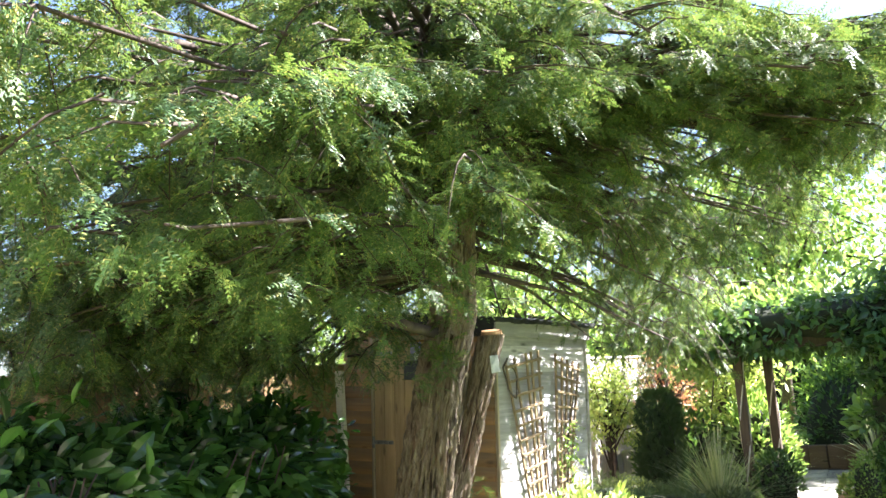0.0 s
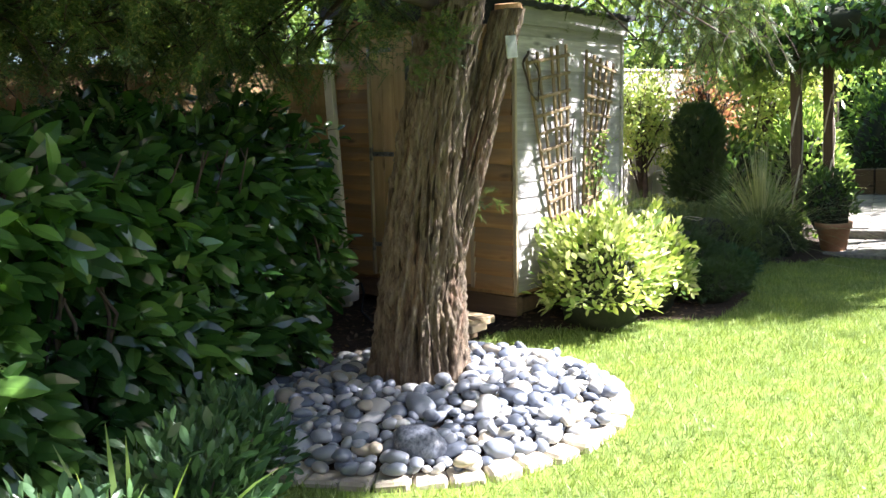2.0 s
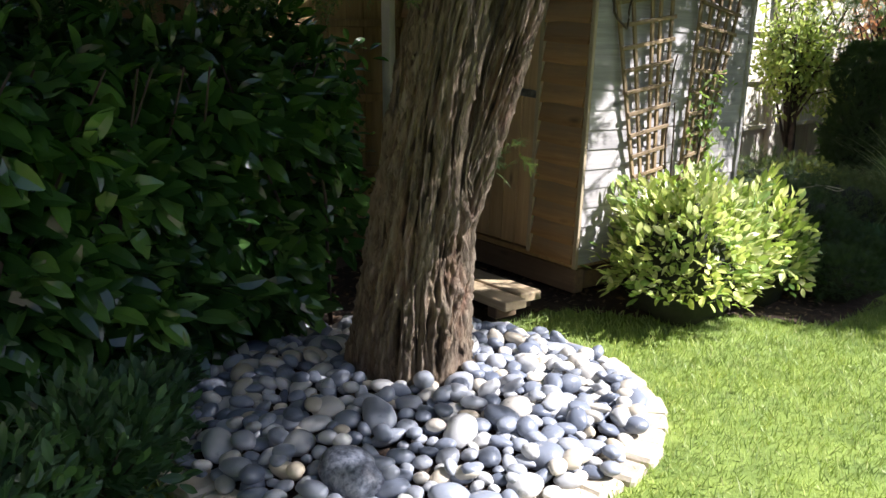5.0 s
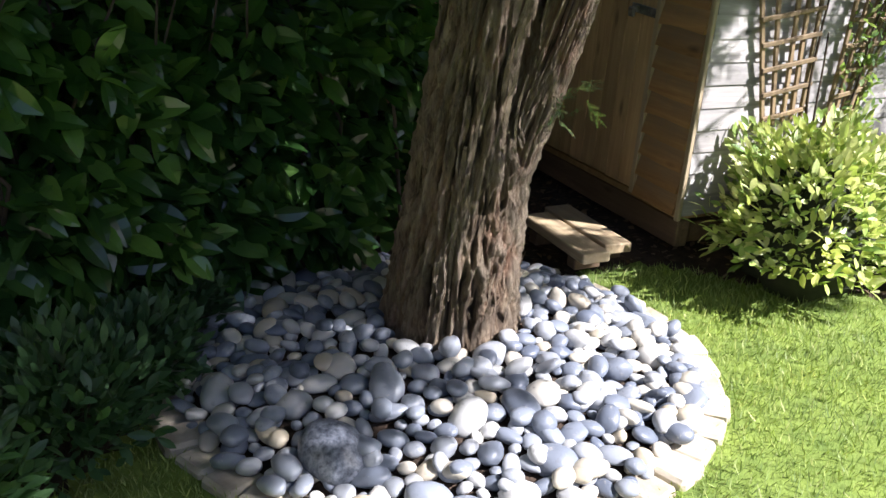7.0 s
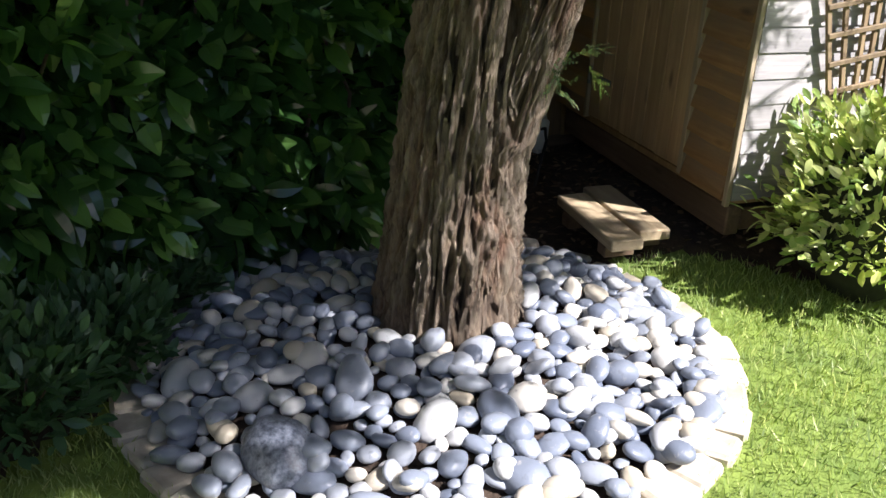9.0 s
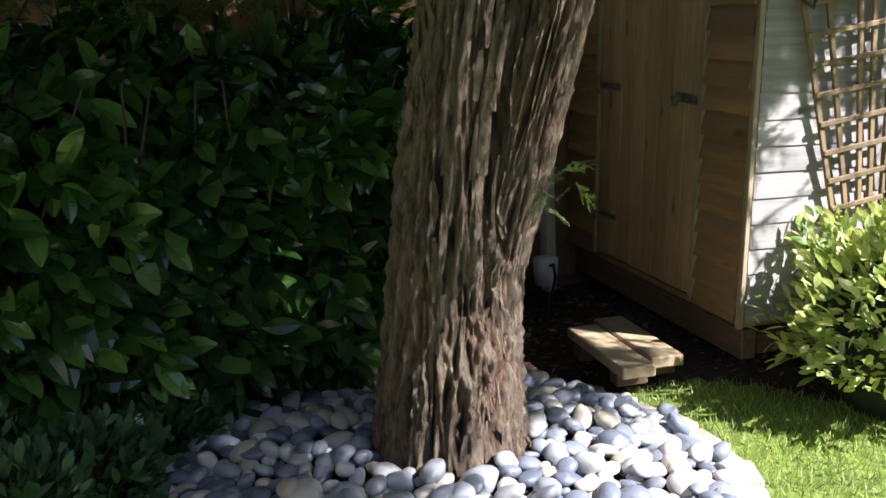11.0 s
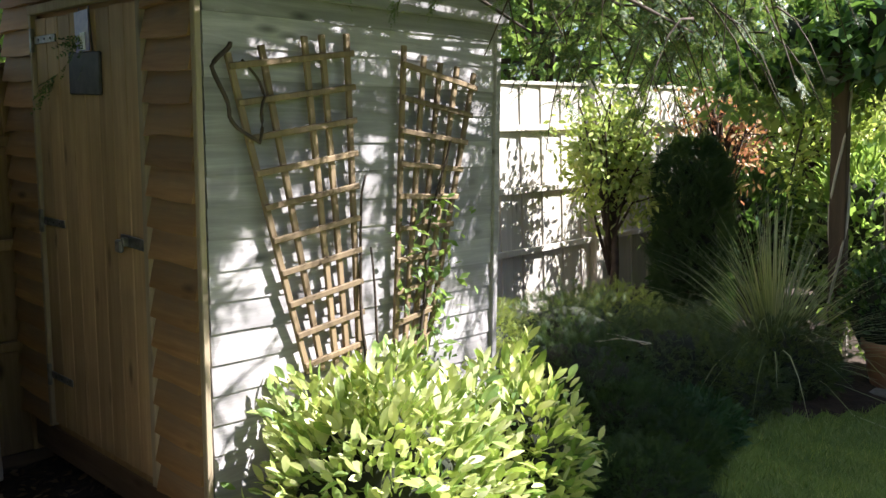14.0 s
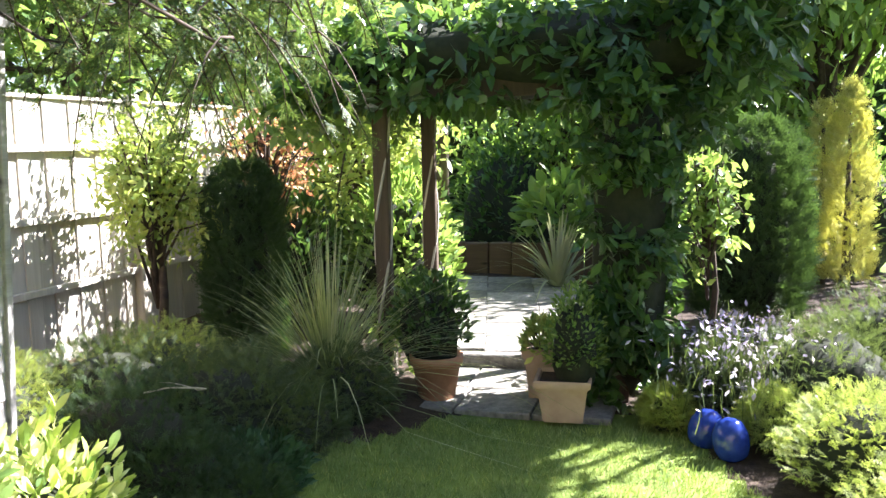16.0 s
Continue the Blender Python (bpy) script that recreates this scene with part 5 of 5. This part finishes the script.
for k, (x, y, h, rad, tilt) in enumerate(((2.26, 3.18, 0.15, 0.085, 24), (2.40, 3.02, 0.16, 0.085, 4))):
    th = thing("blue_ornament", (x, y, 0.0), "glossy cobalt-blue glazed rounded ornament on the lawn edge", "ornament", "blue glazed ornaments")
    prof = ((0.0, 0), (0.6, 0.004), (0.84, h * 0.14), (0.97, h * 0.36), (1.0, h * 0.6), (0.93, h * 0.86), (0.7, h * 1.1), (0.38, h * 1.22), (0.0, h * 1.26))
    q = 28
    V = [(rad * s * math.cos(2 * math.pi * j / q), rad * s * math.sin(2 * math.pi * j / q), z) for s, z in prof for j in range(q)]
    F = [(i * q + j, i * q + (j + 1) % q, (i + 1) * q + (j + 1) % q, (i + 1) * q + j) for i in range(len(prof) - 1) for j in range(q)]
    part("glazed_body", mesh_of("glazed_body", V, F, M_BLUE, True), th, pose(x, y, 0.0, 0, tilt - 12, 0))


# ---- background shrubs and trees ----
def leafy_tree(name, at, h, crown, n, size, mat, label, seed, trunk_r=0.09, tmpl=SMALL, bare=0.5):
    th = thing(name, at, label, "tree")
    rr = random.Random(seed)
    lst = []
    top = h * 0.75
    lst.append((np.array([(at[0], at[1], at[2] - 0.05), (at[0] + 0.05, at[1], h * 0.3), (at[0], at[1] + 0.08, top)]), [trunk_r, trunk_r * 0.7, trunk_r * 0.3], 8))
    V, F = tubes(lst)
    part("trunk", mesh_of("trunk", V, F, M_TWIG, True), th)
    lst, P, D = [], [], []
    per = n // 40
    for k in range(40):
        a, e = rr.uniform(0, 6.28), rr.uniform(-0.15, 1.3)
        s = rr.uniform(0.55, 1.0)
        tip = np.array([at[0] + crown[0] * s * math.cos(a) * math.cos(e), at[1] + crown[1] * s * math.sin(a) * math.cos(e), h - crown[2] + crown[2] * s * math.sin(e)])
        base = np.array([at[0], at[1], rr.uniform(h * 0.25, top)])
        lst.append((np.array([base, (base + tip) / 2 + [0, 0, 0.12], tip]), [trunk_r * 0.35, trunk_r * 0.2, 0.006], 5))
        along = rng.uniform(bare, 1.05, (per, 1))
        q = rng.normal(0, 1, (per, 3)) * np.array(crown) * 0.16 + base + (tip - base) * along
        P.append(q)
        D.append(q - tip)
    V, F = tubes(lst)
    tagged(part("branchwork", mesh_of("branchwork", V, F, M_TWIG, True), th), kind="stuff")
    P, D = np.concatenate(P), np.concatenate(D)
    cloud("crown", tmpl, P, D + rng.normal(0, 0.3, D.shape), rng.uniform(0.7, 1.3, len(P)) * size, mat, th, (0, 0, 1), 0.8)
    return th


leafy_tree("acer", (-1.1, 3.75, 0.0), 1.8, (0.42, 0.42, 0.7), 3200, 0.055, M_LIME, "small tree with yellow and orange leaves by the fence", 1, 0.04)
leafy_tree("acer", (-0.85, 4.8, 0.0), 1.95, (0.45, 0.4, 0.6), 900, 0.05, M_RED, "shrubby tree with reddish-orange leaves", 2, 0.04)
leafy_tree("hazel", (-0.6, 6.0, 0.0), 2.6, (1.1, 0.9, 1.4), 5200, 0.08, M_LIME, "sunlit yellow-green shrub behind the bed", 3, 0.05)
leafy_tree("hazel", (0.7, 9.2, 0.0), 2.9, (1.5, 0.9, 1.7), 5200, 0.11, M_SHRUB, "sunlit green shrub beyond the paving", 4, 0.06)
leafy_tree("hazel", (2.8, 10.0, 0.0), 2.8, (1.6, 1.2, 1.9), 5200, 0.12, M_SHRUB, "sunlit green shrub beyond the paving", 5, 0.06)
leafy_tree("hazel", (2.3, 5.0, 0.0), 1.5, (0.25, 0.3, 0.7), 600, 0.08, M_SHRUB, "light green climbing shrub beside the pergola", 6, 0.03)
leafy_tree("garden_tree", (8.6, 9.8, 0.0), 6.5, (2.6, 2.4, 3.4), 9000, 0.13, M_SHRUB, "tall broad-leaved garden tree", 7, 0.14)
leafy_tree("garden_tree", (-1.6, 12.0, 0.0), 7.0, (3.2, 2.0, 4.0), 10000, 0.15, M_SHRUB, "tall leafy tree beyond the garden", 8, 0.14)
leafy_tree("garden_tree", (3.6, 9.7, 0.0), 4.6, (1.5, 1.5, 1.6), 6000, 0.15, M_SHRUB, "tall leafy tree beyond the garden", 9, 0.14)
leafy_tree("garden_tree", (-5.0, 8.0, 0.0), 5.0, (2.4, 2.2, 2.6), 7000, 0.15, M_SHRUB, "tall leafy tree behind the fence", 10, 0.14)
leafy_tree("garden_tree", (-5.2, 1.5, 0.0), 4.6, (2.2, 2.4, 2.4), 7000, 0.15, M_SHRUB, "tall leafy tree behind the fence", 11, 0.14)
leafy_tree("garden_tree", (-5.0, -4.5, 0.0), 4.6, (2.2, 2.4, 2.4), 6000, 0.15, M_SHRUB, "tall leafy tree behind the fence", 12, 0.14)
# unseen tree, placed only so that its crown shades lawn and bed
leafy_tree("garden_tree", (4.1, 5.4, 0.0), 5.3, (0.85, 1.2, 0.9), 14000, 0.13, M_SHRUB, "slim tree out of view, added to shade the lawn", 13, 0.1, SMALL, 0.88)
for k, (x, y, rx, ry, h) in enumerate(((-0.9, 5.2, 0.6, 0.5, 0.8), (0.0, 5.4, 0.45, 0.5, 0.9), (-1.2, 7.5, 0.7, 0.8, 1.2), (2.3, 9.6, 0.9, 0.5, 0.9), (0.2, 8.8, 0.8, 0.5, 1.1), (3.6, 9.2, 1.0, 0.6, 1.0),
                                        (5.0, 6.0, 0.8, 0.8, 0.9), (5.2, 3.8, 0.8, 0.8, 0.8))):
    bush("border_shrub", (x, y, 0.0), (rx, ry, h), 1500, 0.09, M_SHRUB if k % 2 else M_IVY, SMALL, "leafy green shrub at the back of the garden", "shrub", 90 + k, 0.5, "shrubs at the back")
far_hedge = thing("far_hedge", (1.5, 15.5, 0.0), "tall dark mixed hedge closing the garden", "hedge")
n = 9000
P = np.stack([rng.uniform(-9, 12, n), 15.3 + rng.normal(0, 0.3, n), rng.uniform(0, 3.2, n)], -1)
P[:, 2] *= 0.85 + 0.15 * np.sin(P[:, 0] * 1.7)
cloud("foliage", SMALL, P, rand_dirs(n) + np.array([0, -0.6, 0.2]), rng.uniform(0.14, 0.28, n), M_IVY, far_hedge)
# dark block behind the leaves, coloured as the hedge's inner shade
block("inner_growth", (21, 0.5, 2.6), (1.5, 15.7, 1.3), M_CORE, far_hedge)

# unseen wall, added behind the walk to keep low sky light off the hedge
M_SKYBLOCK = plain("sky_block_render", (0.3, 0.26, 0.21), (0.4, 0.35, 0.28), 3, 0.9, 0.4, 60)
wall_south = tagged(new("wall_south", block_mesh((16, 0.3, 5.2), M_SKYBLOCK)), "plain unseen wall added to block low sky light", "wall", "", "structure")
wall_south.matrix_basis = pose(2.0, -9.2, 2.55)
# hedge out of view on the right, added to cut low sky light
side_hedge = thing("sky_block_hedge", (7.6, -2.0, 0.0), "tall unseen green hedge added to block low sky light", "hedge")
n = 5000
P = np.stack([7.3 + rng.normal(0, 0.15, n), rng.uniform(-9, 5.5, n), rng.uniform(0, 2.7, n)], -1)
cloud("foliage", SMALL, P, rand_dirs(n) + np.array([-0.6, 0, 0.2]), rng.uniform(0.1, 0.22, n), M_IVY, side_hedge)
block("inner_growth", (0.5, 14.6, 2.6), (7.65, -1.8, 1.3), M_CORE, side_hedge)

# ---- pebbles and their edging: many small pieces, last ----
pebbles = thing("pebble_bed", (MC[0], MC[1], 0.0), "round bed of grey river cobbles heaped about the trunk", "pebble bed")


def pebble_mesh(k):
    bm = bmesh.new()
    bmesh.ops.create_icosphere(bm, subdivisions=3, radius=1)
    off = Vector((k * 5.1, k * 2.7, k))
    for v in bm.verts:
        v.co *= 1 + 0.16 * noise.noise(v.co * 1.1 + off) + 0.05 * noise.noise(v.co * 2.6 + off)
        v.co = Vector((v.co.x * (1.0 + 0.25 * (k % 3)), v.co.y * 0.95, v.co.z * (0.62 + 0.08 * (k % 2))))
    return bm_mesh("pebble", bm, M_STONE, True)


PM = [pebble_mesh(k) for k in range(9)]
BIG = pebble_mesh(1)
BIG.materials[0] = M_COBBLE


def mound_z(x, y):
    d = math.hypot(x - MC[0], y - MC[1])
    return 0.02 + 0.13 * max(0.0, 1 - (d / 0.95) ** 2)


r = random.Random(21)
spots = []
SPOT = np.zeros((20000, 3))
# largest first, so that they keep their distance
for s, tries in ((0.058, 35), (0.04, 200), (0.032, 1000), (0.026, 3800), (0.02, 6500)):
    for _ in range(tries):
        a, d = r.uniform(0, 2 * math.pi), math.sqrt(r.random()) * (MR - 0.09)
        x, y = MC[0] + d * math.cos(a), MC[1] + d * math.sin(a)
        if math.hypot(x - 0.25, y + 1.31) < 0.25 + s * 0.6 or (s > 0.06 and r.random() < 0.4):
            continue
        if not spots or (((SPOT[:len(spots), 0] - x) ** 2 + (SPOT[:len(spots), 1] - y) ** 2) > ((SPOT[:len(spots), 2] + s) * 0.86) ** 2).all():
            SPOT[len(spots)] = (x, y, s)
            spots.append((x, y, s))
spots.append((0.80, -1.97, 0.097))


def pebble_pose(x, y, s, lift):
    return (Matrix.Translation((x, y, mound_z(x, y) + s * 0.32 + lift)) @ Euler((r.gauss(0, 0.28), r.gauss(0, 0.28), r.uniform(0, 6.28))).to_matrix().to_4x4()
            @ Matrix.Diagonal((s, s, s * r.uniform(0.85, 1.15), 1)))


layer = [(x, y, s, 0.0) for x, y, s in spots]
for _ in range(230):        # a second, looser layer on top
    x, y, s = r.choice(spots)
    layer.append((x + r.uniform(-0.05, 0.05), y + r.uniform(-0.05, 0.05), r.uniform(0.026, 0.042), 0.026))
layer = [p for p in layer if math.hypot(p[0] - 0.25, p[1] + 1.31) > 0.24 + p[2] * 0.5]
# the stones on the lawn side as single pieces
order = sorted(range(len(layer)), key=lambda i: -(layer[i][0] - 0.5 * layer[i][1]) - layer[i][2] * 6)
single = set(order[:300])
restV, restF, kk = [], [], 0
low = []
for me in PM:
    co = np.empty(len(me.vertices) * 3)
    me.vertices.foreach_get("co", co)
    low.append((co.reshape(-1, 3), np.array([list(p.vertices) for p in me.polygons])))
for i, (x, y, s, lift) in enumerate(layer):
    m = pebble_pose(x, y, s, lift)
    if i in single:
        part("pebble", BIG if s > 0.08 else PM[i % 9], pebbles, m, "large dark slate-blue speckled cobble" if s > 0.08 else "")
    else:
        co, fs = low[i % 9]
        M3, tr = np.array(m.to_3x3()), np.array(m.translation)
        restV.append(co @ M3.T + tr)
        restF.append(fs + kk)
        kk += len(co)
if restV:
    tagged(part("pebble_fill", mesh_of("pebble_fill", np.concatenate(restV), np.concatenate(restF), M_STONE, True), pebbles), kind="stuff")
# earth heap under the stones
k = 48
V = [(MC[0], MC[1], 0.115)]
F = []
for i in range(1, 9):
    d = (MR - 0.05) * i / 8
    for j in range(k):
        a = 2 * math.pi * j / k
        x, y = MC[0] + d * math.cos(a), MC[1] + d * math.sin(a)
        V.append((x, y, mound_z(x, y) - 0.012 - (0.03 if i == 8 else 0)))
F += [(0, 1 + j, 1 + (j + 1) % k) for j in range(k)]
F += [(1 + i * k + j, 1 + (i + 1) * k + j, 1 + (i + 1) * k + (j + 1) % k, 1 + i * k + (j + 1) % k) for i in range(7) for j in range(k)]
part("soil_mound", mesh_of("soil_mound", V, F, M_SOIL, True), pebbles)
edging = thing("stone_edging", (MC[0], MC[1], 0.0), "ring of pale sandstone blocks flush with the lawn", "edging")
blocks = 42
for j in range(blocks):
    a = 2 * math.pi * (j + 0.5) / blocks
    sz = (0.125 + 0.012 * (j % 3), 0.132 + 0.006 * (j % 2), 0.07)
    block("edging_block", sz, (MC[0] + (MR - 0.065) * math.cos(a), MC[1] + (MR - 0.065) * math.sin(a), -0.008 + 0.006 * (j % 3)), M_EDGE, edging,
          (r.uniform(-2, 2), r.uniform(-2, 2), math.degrees(a) + r.uniform(-3, 3)), 0.012, wob=0.006)
